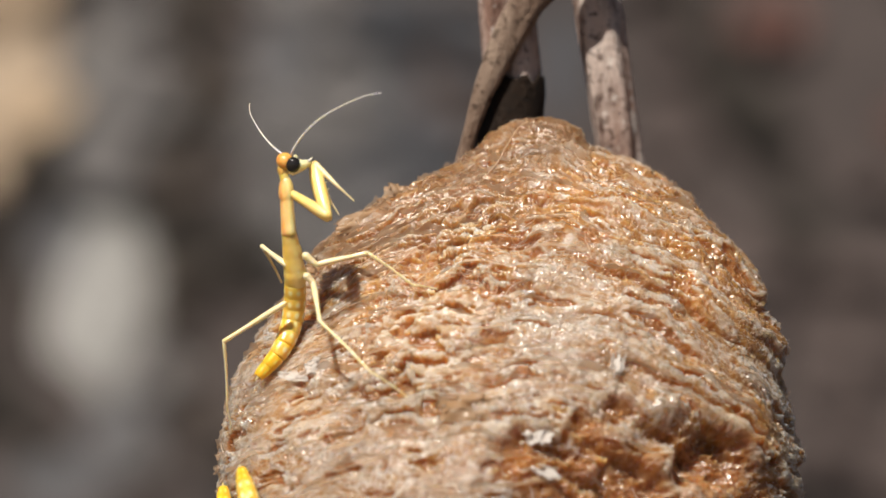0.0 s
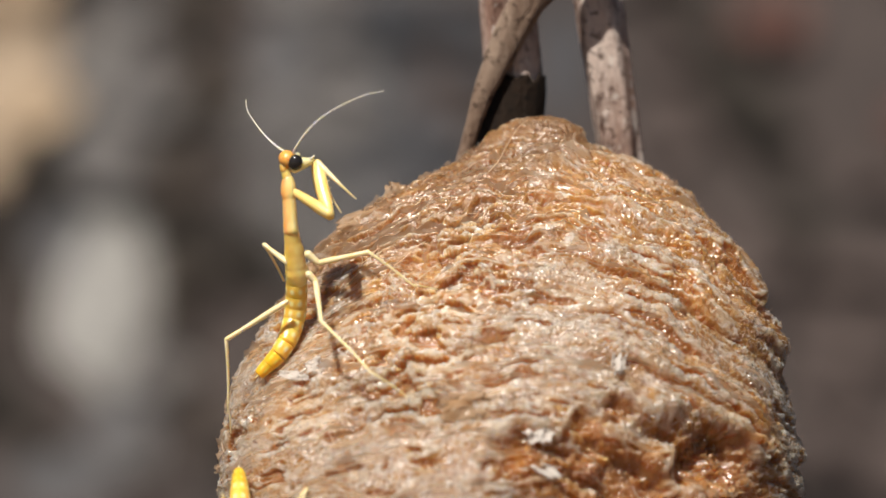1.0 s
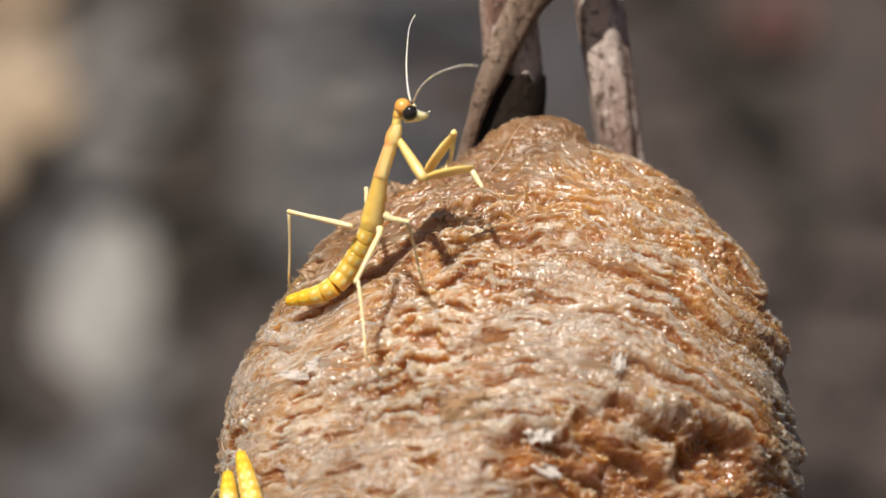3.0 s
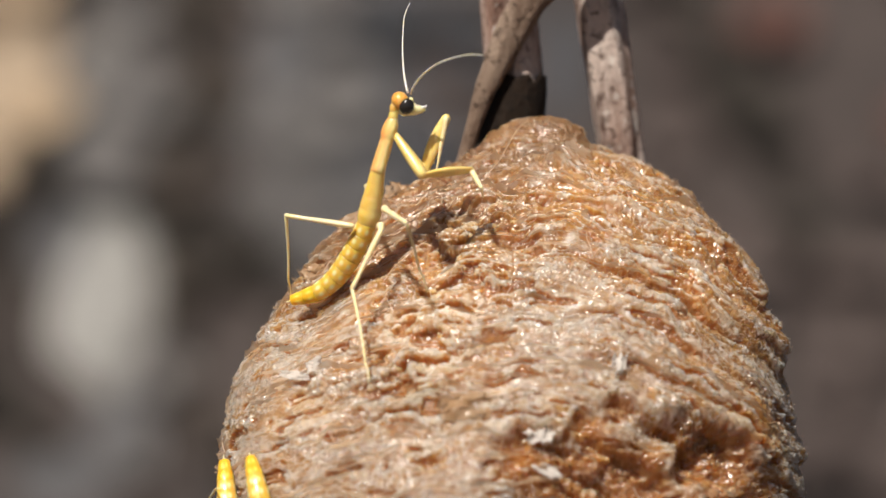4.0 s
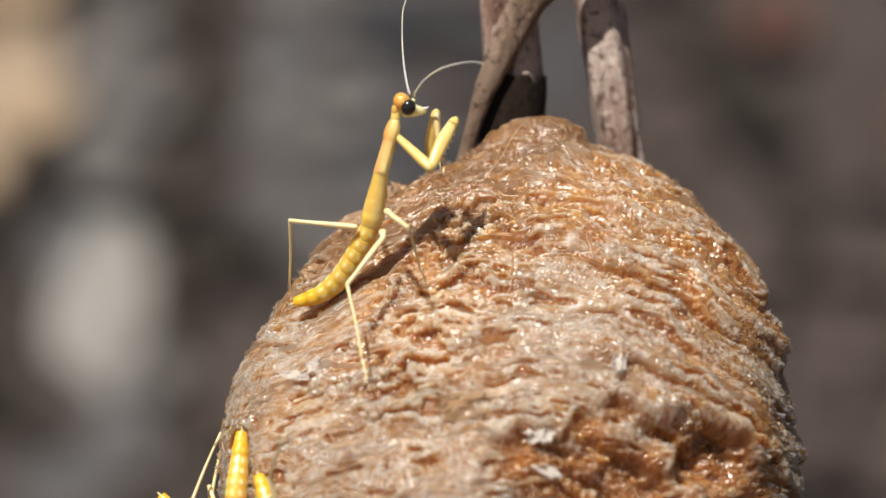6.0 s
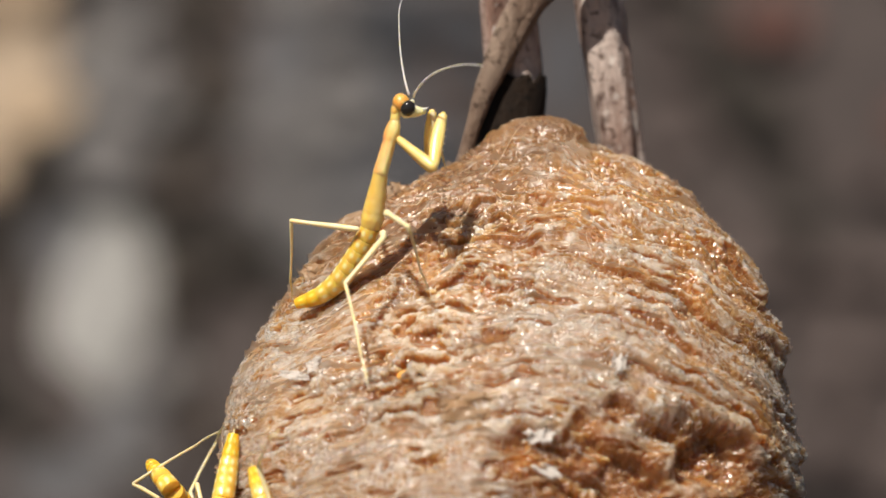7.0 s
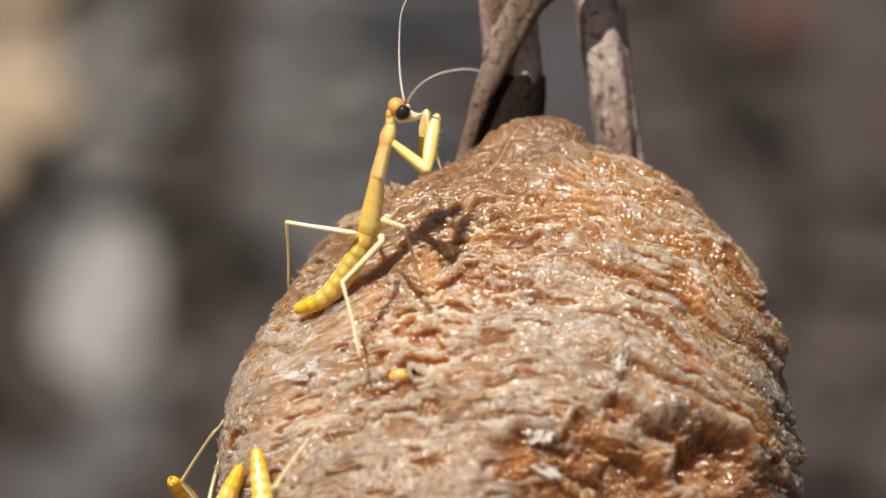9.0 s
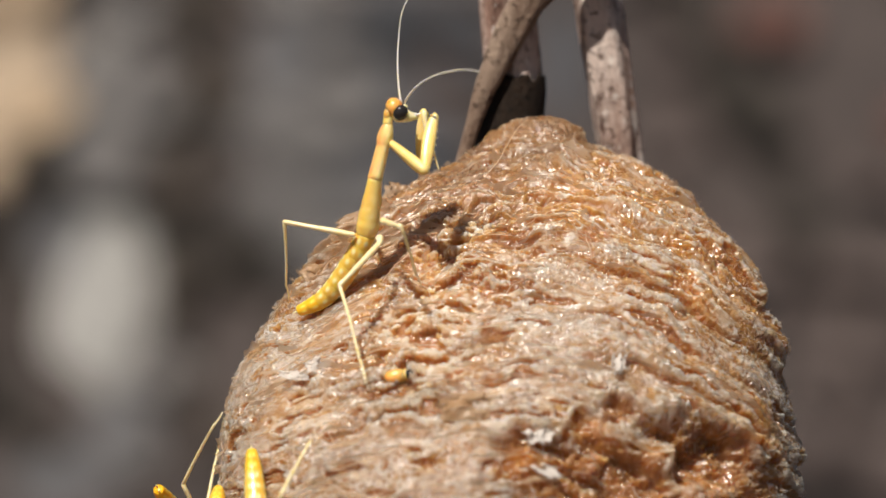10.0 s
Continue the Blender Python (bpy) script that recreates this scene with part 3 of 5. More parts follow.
for sx, sy, sw, sh, sturn, sseed, slabel in (
        (528, 668, 50, 20, 8, 1.3, "crumpled white shed skin on the foam"), (560, 650, 26, 34, 30, 2.9, "crumpled white shed skin on the foam"),
        (1094, 645, 22, 62, 6, 4.1, "upright white scrap of shed skin"), (955, 768, 46, 52, -20, 5.7, "pale tuft of torn foam skin"),
        (965, 838, 56, 22, 25, 6.6, "twisted white shed skin under the torn lip")):
    qx, qy = skin_at(sx, sy)
    shed_skin(qx, qy, sw, sh, sturn, sseed, slabel)
for sx, sy, sw, sh, sturn, sseed in ((705, 345, 44, 46, 70, 11.2), (845, 720, 120, 60, -12, 12.5), (640, 392, 90, 40, -25, 13.1), (560, 486, 50, 36, 40, 16.6)):
    qx, qy = skin_at(sx, sy)
    tagged(shed_skin(qx, qy, sw, sh, sturn, sseed, "glossy translucent amber film standing off the foam", FILM, 4), category="film", group="large films on the egg case")


# ---- stems ----
def flute(path, radii, ribs, depth, sides=48, seed=0, steps=160):
    """A dry stem: a tube along the path with ribs along it, wavy and worn."""
    pts = np.array([list(p) for p in path])
    t = np.linspace(0, len(pts) - 1, steps)
    c = np.stack([np.interp(t, range(len(pts)), pts[:, k]) for k in range(3)], 1)
    for _ in range(6):
        c[1:-1] = (c[:-2] + 2 * c[1:-1] + c[2:]) / 4
    r = np.interp(t, range(len(pts)), radii)
    axis = np.gradient(c, axis=0)
    axis /= np.linalg.norm(axis, axis=1, keepdims=True)
    u = np.cross(axis, [0, 1, 0])
    u /= np.linalg.norm(u, axis=1, keepdims=True)
    v = np.cross(u, axis)
    a = np.linspace(0, 2 * np.pi, sides, endpoint=False)
    q = np.stack([np.cos(a)[None, :] * np.ones((steps, 1)) * 2 + seed, np.sin(a)[None, :] * np.ones((steps, 1)) * 2, (c[:, 2] / 0.0035)[:, None] * np.ones((1, sides))], 2).reshape(-1, 3)
    rough = fbm(q, 3, seed).reshape(steps, sides)
    rr = r[:, None] * (1 + depth * np.cos(ribs * a + 0.6 * np.sin(c[:, 2] / 0.006)[:, None]) + 0.06 * rough)
    p = c[:, None, :] + rr[..., None] * (np.cos(a)[None, :, None] * u[:, None, :] + np.sin(a)[None, :, None] * v[:, None, :])
    faces = []
    for i in range(steps - 1):
        for k in range(sides):
            faces.append((i * sides + k, i * sides + (k + 1) % sides, (i + 1) * sides + (k + 1) % sides, (i + 1) * sides + k))
    faces.append(tuple(range(sides))[::-1])
    faces.append(tuple(range((steps - 1) * sides, steps * sides)))
    return [tuple(x) for x in p.reshape(-1, 3)], faces


def along(x0, y0, x1, y1, d, ys):
    return [at(x0 + (x1 - x0) * (y - y0) / (y1 - y0), y, d) for y in ys]


LEVELS = [-900, -500, -250, -100, 0, 100, 200, 300, 420, 700, 1100, 1500]


def stem(name, path, radii, ribs, depth, seed, label, bark=None):
    foot = path[-1]
    root_end = [Vector((foot.x * 1.2, foot.y + 0.01, 0.18)), Vector((foot.x * 1.4, foot.y + 0.02, -0.01))]
    verts, faces = flute(path + root_end, radii + [radii[-1], radii[-1] * 1.2], ribs, depth, seed=seed, steps=420)
    ob = mesh_object(name, verts, faces, bark or STEM)
    return tagged(ob, label, "stem", "dry stems behind the egg case")


U = K
stem("dry_stem", along(1057, 0, 1103, 300, 0.0036, LEVELS), [42 * U] * 5 + [42 * U, 41 * U] + [38 * U] * 5, 5, 0.10, 3,
     "mottled grey-brown dry stem with ribs beside the egg case")
stem("dry_stem", along(900, 0, 912, 200, 0.0027, LEVELS), [50 * U] * 12, 4, 0.07, 5,
     "thick brown dry stem shaded behind a leaning stalk")
stem("leaning_stalk", [at(1500, -400, 0.0014), at(1180, -185, 0.0013), at(1060, -97, 0.0012), at(985, -42, 0.0012)] + [at(x, y, 0.0012) for x, y in ((938, 0), (914, 40), (884, 100), (857, 160), (838, 220), (819, 285), (805, 345))] + [at(795, 420, 0.0045), at(790, 700, 0.0105), at(800, 1300, 0.0105)],
     [24 * U] * 4 + [27 * U, 27 * U, 23 * U, 17 * U, 12 * U, 10 * U, 9 * U, 9 * U, 9 * U, 9 * U], 2, 0.16, 7,
     "thin flattened brown stalk leaning across a thicker stem", STALK)


def withered_bract():
    """A withered bract that wraps the thick stem where the egg case begins, its brown taken near black to hold the
    shade there: ragged top, folds down its sides.
    """
    n, rows = 72, 26
    verts, faces = [], []
    for i in range(rows):
        u = i / (rows - 1)
        for k in range(n):
            a = 2 * math.pi * k / n
            ragged = 18 * noise.noise(Vector((math.cos(a) * 2.2, math.sin(a) * 2.2, 4))) + 8 * noise.noise(Vector((math.cos(a) * 6, math.sin(a) * 6, 1)))
            y = 138 + ragged + (330 - 138 - ragged) * u
            r = 50.5 + 16 * u ** 1.6 + 3 * u * math.cos(7 * a + 2 * u) + 3 * u * noise.noise(Vector((math.cos(a) * 3, math.sin(a) * 3, u * 5)))
            c = at(912 - 32 * max(0, u - 0.15), y, 0.0027)
            verts.append(c + Vector((math.cos(a) * r * 1.05 * K, math.sin(a) * r * 1.08 * K, 0)))
    for i in range(rows - 1):
        for k in range(n):
            faces.append((i * n + k, i * n + (k + 1) % n, (i + 1) * n + (k + 1) % n, (i + 1) * n + k))
    ob = mesh_object("withered_bract", verts, faces, SHADED_BRACT)
    ob.modifiers.new("thick", "SOLIDIFY").thickness = 3 * K
    return tagged(ob, "withered bract wrapped round a dry stem, shade painted into its near-black brown", "bract")


# brown bract darkened almost to black: the shade on it is in the colour
SHADED_BRACT = stem_material("shaded_bract_skin", (0.004, 0.0025, 0.0015), (0.009, 0.005, 0.003), (0.025, 0.014, 0.008), specks=False)
withered_bract()


# ---- ground and the bank behind ----
def bank_height(x, y):
    n = noise.noise(Vector((x * 1.1, y * 1.1, 3))) * 0.05 + noise.noise(Vector((x * 7, y * 7, 9))) * 0.012
    rise = min(max(y - 0.85, 0), 3.0)
    return n * min(1, max(0, (abs(y) - 0.2))) + rise * 0.95 + max(0, min(y - 3.85, 60)) * 0.12


def ground():
    xs = sorted({round(s * v, 4) for s in (-1, 1) for v in list(np.linspace(0, 1.2, 60)) + list(np.geomspace(1.3, 400, 30))})
    ys = sorted(set([round(v, 4) for v in list(np.linspace(0.7, 2.0, 90)) + list(np.linspace(-0.6, 0.68, 24)) + list(np.geomspace(2.1, 400, 34)) + list(-np.geomspace(0.7, 400, 24))]))
    verts = [(x, y, bank_height(x, y)) for y in ys for x in xs]
    w = len(xs)
    faces = [(j * w + i, j * w + i + 1, (j + 1) * w + i + 1, (j + 1) * w + i) for j in range(len(ys) - 1) for i in range(w - 1)]
    ob = mesh_object("ground", verts, faces, litter_material("bank_soil", (0.027, 0.020, 0.018), (0.070, 0.052, 0.048), 9))
    return tagged(ob, "grey-brown earth bank with leaf litter", "ground", kind="structure")


ground()


def behind(x, y):
    """The place on the bank that is seen at a place of the plan."""
    o, d = Vector((0, -D0, H)), (at(x, y) - Vector((0, -D0, H))).normalized()
    s = 0.8
    for _ in range(300):
        p = o + d * s
        if p.z <= bank_height(p.x, p.y):
            break
        s += 0.004
    return p


def stone(x, y, size, material, label, seed):
    bm = bmesh.new()
    bmesh.ops.create_icosphere(bm, subdivisions=4, radius=1)
    for v in bm.verts:
        c = v.co.copy()
        v.co *= 1 + 0.22 * noise.noise(c * 1.3 + Vector((seed, 0, 0))) + 0.08 * noise.noise(c * 4 + Vector((0, seed, 0)))
        v.co = Vector((v.co.x * size[0], v.co.y * size[1], v.co.z * size[2]))
    ob = part("stone", bm, material, None)
    ob.matrix_world = Matrix.Translation(behind(x, y)) @ pose(0, 0, 0, -46)
    return tagged(ob, label, "stone", "stones on the bank")


PALE_STONE = litter_material("pale_stone", (0.302, 0.295, 0.281), (0.432, 0.418, 0.403), 40)
LIGHT_STONE = litter_material("light_grey_stone", (0.172, 0.162, 0.155), (0.251, 0.238, 0.228), 40)
GREY_STONE = litter_material("grey_stone", (0.094, 0.094, 0.101), (0.144, 0.140, 0.148), 40)
BLUE_STONE = litter_material("bluish_stone", (0.053, 0.055, 0.064), (0.083, 0.083, 0.094), 40)
DARK_WOOD = litter_material("rotten_wood", (0.018, 0.014, 0.01), (0.04, 0.03, 0.022), 50)
SAND_STONE = litter_material("sandy_stone", (0.416, 0.312, 0.216), (0.544, 0.424, 0.312), 40)
MAUVE_STONE = litter_material("mauve_stone", (0.064, 0.046, 0.042), (0.104, 0.078, 0.072), 40)
M = 0.00021            # metres on the bank for one unit of the plan


def bank_stone(x, y, rx, ry, material, label, seed):
    stone(x, y, (rx * M, 0.3 * min(rx, ry) * M, ry * 1.35 * M), material, label, seed)


bank_stone(185, 520, 95, 190, PALE_STONE, "pale flat stone on the bank", 2)
bank_stone(195, 170, 90, 210, LIGHT_STONE, "long light grey stone on the bank", 4)
bank_stone(110, 420, 60, 90, GREY_STONE, "grey stone on the bank", 21)
bank_stone(215, 760, 70, 70, GREY_STONE, "grey stone on the bank", 15)
bank_stone(25, 120, 95, 240, SAND_STONE, "sandy tan stone on the bank", 17)
bank_stone(520, 120, 80, 200, GREY_STONE, "long grey stone on the bank", 5)
bank_stone(680, 160, 75, 230, BLUE_STONE, "dark bluish grey stone on the bank", 6)
bank_stone(590, 330, 130, 110, GREY_STONE, "grey stone on the bank", 8)
bank_stone(790, 120, 50, 190, MAUVE_STONE, "mauve-brown stone on the bank", 9)
bank_stone(1000, 120, 60, 160, BLUE_STONE, "dark bluish grey stone on the bank", 23)
bank_stone(1200, 220, 65, 150, MAUVE_STONE, "mauve-brown stone on the bank", 10)
bank_stone(1500, 640, 100, 160, MAUVE_STONE, "mauve-brown stone on the bank", 12)
bank_stone(120, 860, 110, 55, GREY_STONE, "low grey stone on the bank", 14)


def fallen_branch(x0, y0, x1, y1, r, seed):
    lift_up = Vector((0, -0.004, 0.002))
    pts = [behind(x0 + (x1 - x0) * k / 6, y0 + (y1 - y0) * k / 6) + lift_up for k in range(7)]
    verts, faces = flute(pts, [r * M * (1 - 0.05 * k) for k in range(7)], 3, 0.08, sides=20, seed=seed, steps=40)
    return tagged(mesh_object("fallen_branch", verts, faces, DARK_WOOD), "dark rotten branch fallen on the bank", "branch", "branches on the bank")


fallen_branch(1130, -120, 1500, 520, 38, 3)
fallen_branch(365, -80, 345, 330, 44, 5)
fallen_branch(290, 440, 480, 520, 40, 7)
fallen_branch(5, 420, 20, 590, 34, 9)
fallen_branch(-10, 720, 90, 800, 40, 11)
fallen_branch(330, 545, 320, 660, 34, 13)


def dead_leaf(x, y, size, turn, material, label, seed):
    """A curled dead leaf with a midrib, thin but with two sides."""
    bm = bmesh.new()
    nu, nv = 14, 8
    top, low = [], []
    for i in range(nu + 1):
        u = i / nu
        w = size * 0.42 * math.sin(math.pi * min(max(u, 0.02), 0.98)) ** 0.7
        for k in range(nv + 1):
            v = k / nv * 2 - 1
            c = Vector(((u - 0.5) * size, v * w, 0.18 * size * v * v + 0.1 * size * math.sin(3 * u + seed) + 0.03 * size * noise.noise(Vector((u * 4, v * 3, seed)))))
            top.append(bm.verts.new(c))
            low.append(bm.verts.new(c - Vector((0, 0, 0.0012))))
    for i in range(nu):
        for k in range(nv):
            a = i * (nv + 1) + k
            bm.faces.new((top[a], top[a + nv + 1], top[a + nv + 2], top[a + 1]))
            bm.faces.new((low[a + 1], low[a + nv + 2], low[a + nv + 1], low[a]))
    ob = part("dead_leaf", bm, material, None)
    ob.matrix_world = Matrix.Translation(behind(x, y) + Vector((0, -0.008, 0.008))) @ pose(0, 0, 0, 50, 0, 0) @ pose(0, 0, 0, 0, 0, turn)
    return tagged(ob, label, "leaf", "dead leaves on the bank")


def litter():
    """Dead leaves strewn over the bank; their tone goes by patches."""
    draw = random.Random(5)
    kinds = {
        "pale": ("bleached pale dead leaf on the bank", (0.3, 0.29, 0.27), (0.4, 0.38, 0.36)),
        "tan": ("tan dead leaf on the bank", (0.4, 0.3, 0.2), (0.52, 0.4, 0.29)),
        "grey": ("weathered grey dead leaf on the bank", (0.135, 0.126, 0.124), (0.19, 0.178, 0.176)),
        "blue": ("dark bluish grey dead leaf on the bank", (0.058, 0.06, 0.07), (0.085, 0.085, 0.095)),
        "brown": ("dull brown dead leaf on the bank", (0.05, 0.038, 0.03), (0.085, 0.066, 0.055)),
        "dark": ("blackened dead leaf on the bank", (0.018, 0.014, 0.011), (0.035, 0.028, 0.022)),
        "mauve": ("mauve-brown dead leaf on the bank", (0.075, 0.055, 0.05), (0.11, 0.085, 0.08)),
        "red": ("reddish brown dead leaf on the bank", (0.115, 0.056, 0.046), (0.165, 0.085, 0.07))}
    skins = {k: litter_material(k + "_leaf", tuple(1.38 * v for v in a), tuple(1.38 * v for v in b), 60) for k, (_, a, b) in kinds.items()}
    patches = (
        (30, 110, 90, 180, "tan", 1.3), (200, 150, 110, 190, "grey", 1.0), (185, 530, 100, 150, "pale", 1.2), (350, 220, 70, 260, "brown", 1.0),
        (540, 180, 130, 230, "grey", 1.35), (730, 150, 120, 230, "blue", 1.1), (400, 475, 90, 60, "dark", 0.8), (25, 560, 60, 200, "dark", 1.0),
        (300, 740, 70, 140, "grey", 0.8), (370, 700, 60, 160, "brown", 1.0), (90, 830, 130, 60, "grey", 0.9), (1190, 150, 70, 170, "mauve", 1.0), (1330, 260, 90, 90, "dark", 0.8),
        (1420, 400, 90, 90, "dark", 0.7), (1480, 190, 120, 150, "red", 1.3), (1530, 420, 80, 100, "mauve", 0.9), (1490, 640, 110, 170, "mauve", 1.2),
        (1550, 700, 40, 50, "dark", 1.1))
    for n in range(100):
        x, y = draw.uniform(-60, 830) if n % 3 else draw.uniform(1120, 1640), draw.uniform(-60, 920)
        if ((x - 185) / 100) ** 2 + ((y - 520) / 170) ** 2 < 1:
            continue
        best = max(patches, key=lambda q: q[5] * math.exp(-((x - q[0]) / q[2]) ** 2 - ((y - q[1]) / q[3]) ** 2) + 0.05 * draw.random())
        label = kinds[best[4]][0]
        dead_leaf(x, y, draw.uniform(0.018, 0.036), draw.uniform(0, 360), skins[best[4]], label, 20 + n)


litter()


# ---- mantis nymphs ----
def seg(a, b, side=Vector((0, 1, 0))):
    """The pose of a segment that starts at a and runs to b; its own Y keeps to side."""
    x = (b - a).normalized()
    z = x.cross(side).normalized()
    y = z.cross(x)
    m = Matrix((x, y, z)).transposed().to_4x4()
    m.translation = a
    return m


LEGS = {"mid_near": ("coxa", "femur", "tibia", "tarsus"), "hind_near": ("coxa", "femur", "tibia", "tarsus"),
        "mid_far": ("femur", "tibia"), "hind_far": ("femur", "tibia", "tarsus"),
        "fore_near": ("fore_coxa", "fore_femur", "fore_tibia", "fore_tarsus"), "fore_far": ("fore_coxa", "fore_femur", "fore_tibia", "fore_tarsus")}
RADII = {"coxa": (7, 5.5, 5), "femur": (4.6, 5.2, 4.4, 3.6, 4.2), "tibia": (3.2, 2.5, 2.1, 2.0), "tarsus": (1.9, 1.5, 1.3, 1.1),
         "fore_coxa": (6, 7.5, 8.5, 9.5, 8.5), "fore_femur": (6.5, 10.5, 11.5, 10.5, 7.5), "fore_tibia": (5.5, 5, 4, 3), "fore_tarsus": (2.6, 2.0, 1.6, 1.2)}
BELLY = 9              # segments of the abdomen


def head_part(root):
    """Origin between the eyes, X towards the mouth, Z towards the crown."""
    bm = ball((-12, 0, 8), (14.5, 17, 16.5), u=28, v=18, turn=Matrix.Rotation(radians(-28), 4, "Y"))
    ball((-21, 0, -5), (7.5, 9, 12), bm)
    bmesh.ops.scale(bm, vec=(K, K, K), verts=bm.verts)
    head = part("head", bm, HEAD, root, "orange-brown rounded crown")
    bm = loft([((-14, 0, -4), 6, 8), ((-7, 0, -3), 15, 14), ((2, 0, -2), 16.5, 13.5), ((10, 0, -3), 13, 11), ((17, 0, -3), 9, 8.5), ((23, 0, -2), 6.5, 6.5), ((28, 0, -1), 4.5, 5), ((31, 0, 0), 1.5, 2)], 20)
    bmesh.ops.scale(bm, vec=(K, K, K), verts=bm.verts)
    part("face", bm, FACE, head, "pale yellow tapering face")
    for s in (-1, 1):
        bm = ball((0, s * 13, 0), (12.3, 9, 13.6), u=24, v=16, turn=Matrix.Rotation(radians(20), 4, "Y"))
        bmesh.ops.scale(bm, vec=(K, K, K), verts=bm.verts)
        part("eye", bm, EYE, head, "glossy black compound eye")
        bm = loft([((23, s * 3, 1), 2.4, 2.4), ((28, s * 4, 2), 2.0, 2.0), ((31.5, s * 4.5, 4), 1.3, 1.3), ((33, s * 5, 6), 0.7, 0.7)], 8)
        bmesh.ops.scale(bm, vec=(K, K, K), verts=bm.verts)
        part("mouthpart", bm, FEELER, head, "whitish palp")
        bm = ball((6, s * 5, 12), (4, 4, 4.5), u=12, v=8)
        bmesh.ops.scale(bm, vec=(K, K, K), verts=bm.verts)
        part("antenna_socket", bm, FACE, head)
    return head


def antenna_part(root, length, bow, hook):
    rows = []
    for i in range(29):
        u = i / 28
        r = 1.3 * (1 - u) ** 1.2 + 0.65
        z = bow * math.sin(math.pi * u ** 0.8) + hook * max(0, u - 0.8) ** 2 * 25
        rows.append(((u * length * K, 0, z * K), r * K, r * K))
    return part("antenna", loft(rows, 7), FEELER, root, "fine whitish thread-like antenna")


def abdomen_radius(u):
    return float(np.interp(u, [0, 0.12, 0.35, 0.6, 0.8, 0.92, 1], [16.5, 18, 18.5, 17.5, 14.5, 12, 9]))


def shield(n):
    """The long neck shield: a widening over the forelegs, a groove behind it, a keel along the back and thin side rims."""
    rows = [((-5 * K, 0, 0), 5 * K, 5 * K)]
    for k in range(31):
        u = k / 30
        w = float(np.interp(u, [0, 0.08, 0.2, 0.32, 0.38, 0.46, 0.8, 0.94, 1], [8.5, 10.5, 12.8, 12.6, 10.6, 11, 11.6, 13, 12.2]))
        t = float(np.interp(u, [0, 0.08, 0.22, 0.33, 0.38, 0.45, 0.85, 1], [8.5, 11, 12.8, 12.2, 10.2, 11, 11.6, 12.4]))
        rows.append(((u * n * K, 0, 0), w * K, t * K))
    rows.append(((n * K + 5 * K, 0, 0), 7 * K, 7 * K))
    bm = loft(rows, 28)
    for v in bm.verts:
        r = math.hypot(v.co.y, v.co.z)
        a = math.atan2(v.co.z, v.co.y)
        keel = math.exp(-((a + math.pi / 2) / 0.28) ** 2)
        rim = math.exp(-((abs(abs(a) - math.pi / 2) - 1.25) / 0.2) ** 2)
        grow = 1 + 0.09 * keel + 0.08 * rim + 0.035 * noise.noise(Vector((v.co.x / K / 9, a * 2, 1)))
        v.co.y, v.co.z = v.co.y * grow, v.co.z * grow
    return bm


def plates(w):
    """Middle and hind thorax: two plates that swell towards the hip joints, each ending in a low step on the back."""
    rows = [((-5 * K, 0, 0), 6 * K, 6 * K)]
    for k in range(37):
        u = k / 36
        r = float(np.interp(u, [0, 0.1, 0.3, 0.48, 0.52, 0.7, 0.86, 0.95, 1], [11.6, 12.6, 14.2, 15.8, 16, 17.4, 18.2, 17.6, 17]))
        rows.append(((u * w * K, 0, 0), r * K, r * K * 1.03))
    rows.append(((w * K + 7 * K, 0, 0), 15 * K, 15 * K))
    rows.append(((w * K + 11 * K, 0, 0), 8 * K, 8 * K))
    bm = loft(rows, 28)
    for v in bm.verts:
        u, a = v.co.x / (w * K), math.atan2(v.co.z, v.co.y)
        seam = sum(math.exp(-((u - e) / 0.02) ** 2) for e in (0.26, 0.5, 0.75))
        pad = math.exp(-((a + math.pi * 0.75) / 0.3) ** 2) + math.exp(-((a + math.pi * 0.25) / 0.3) ** 2)
        hip = math.exp(-((a - math.pi / 2) / 0.5) ** 2) * (math.exp(-((u - 0.4) / 0.1) ** 2) + math.exp(-((u - 0.82) / 0.1) ** 2))
        grow = 1 - 0.03 * seam + 0.07 * pad * (0.4 + 0.6 * math.sin(u * 4 * math.pi) ** 2) + 0.12 * hip + 0.03 * noise.noise(Vector((u * 12, a * 2, 3)))
        v.co.y, v.co.z = v.co.y * grow, v.co.z * grow
    return bm


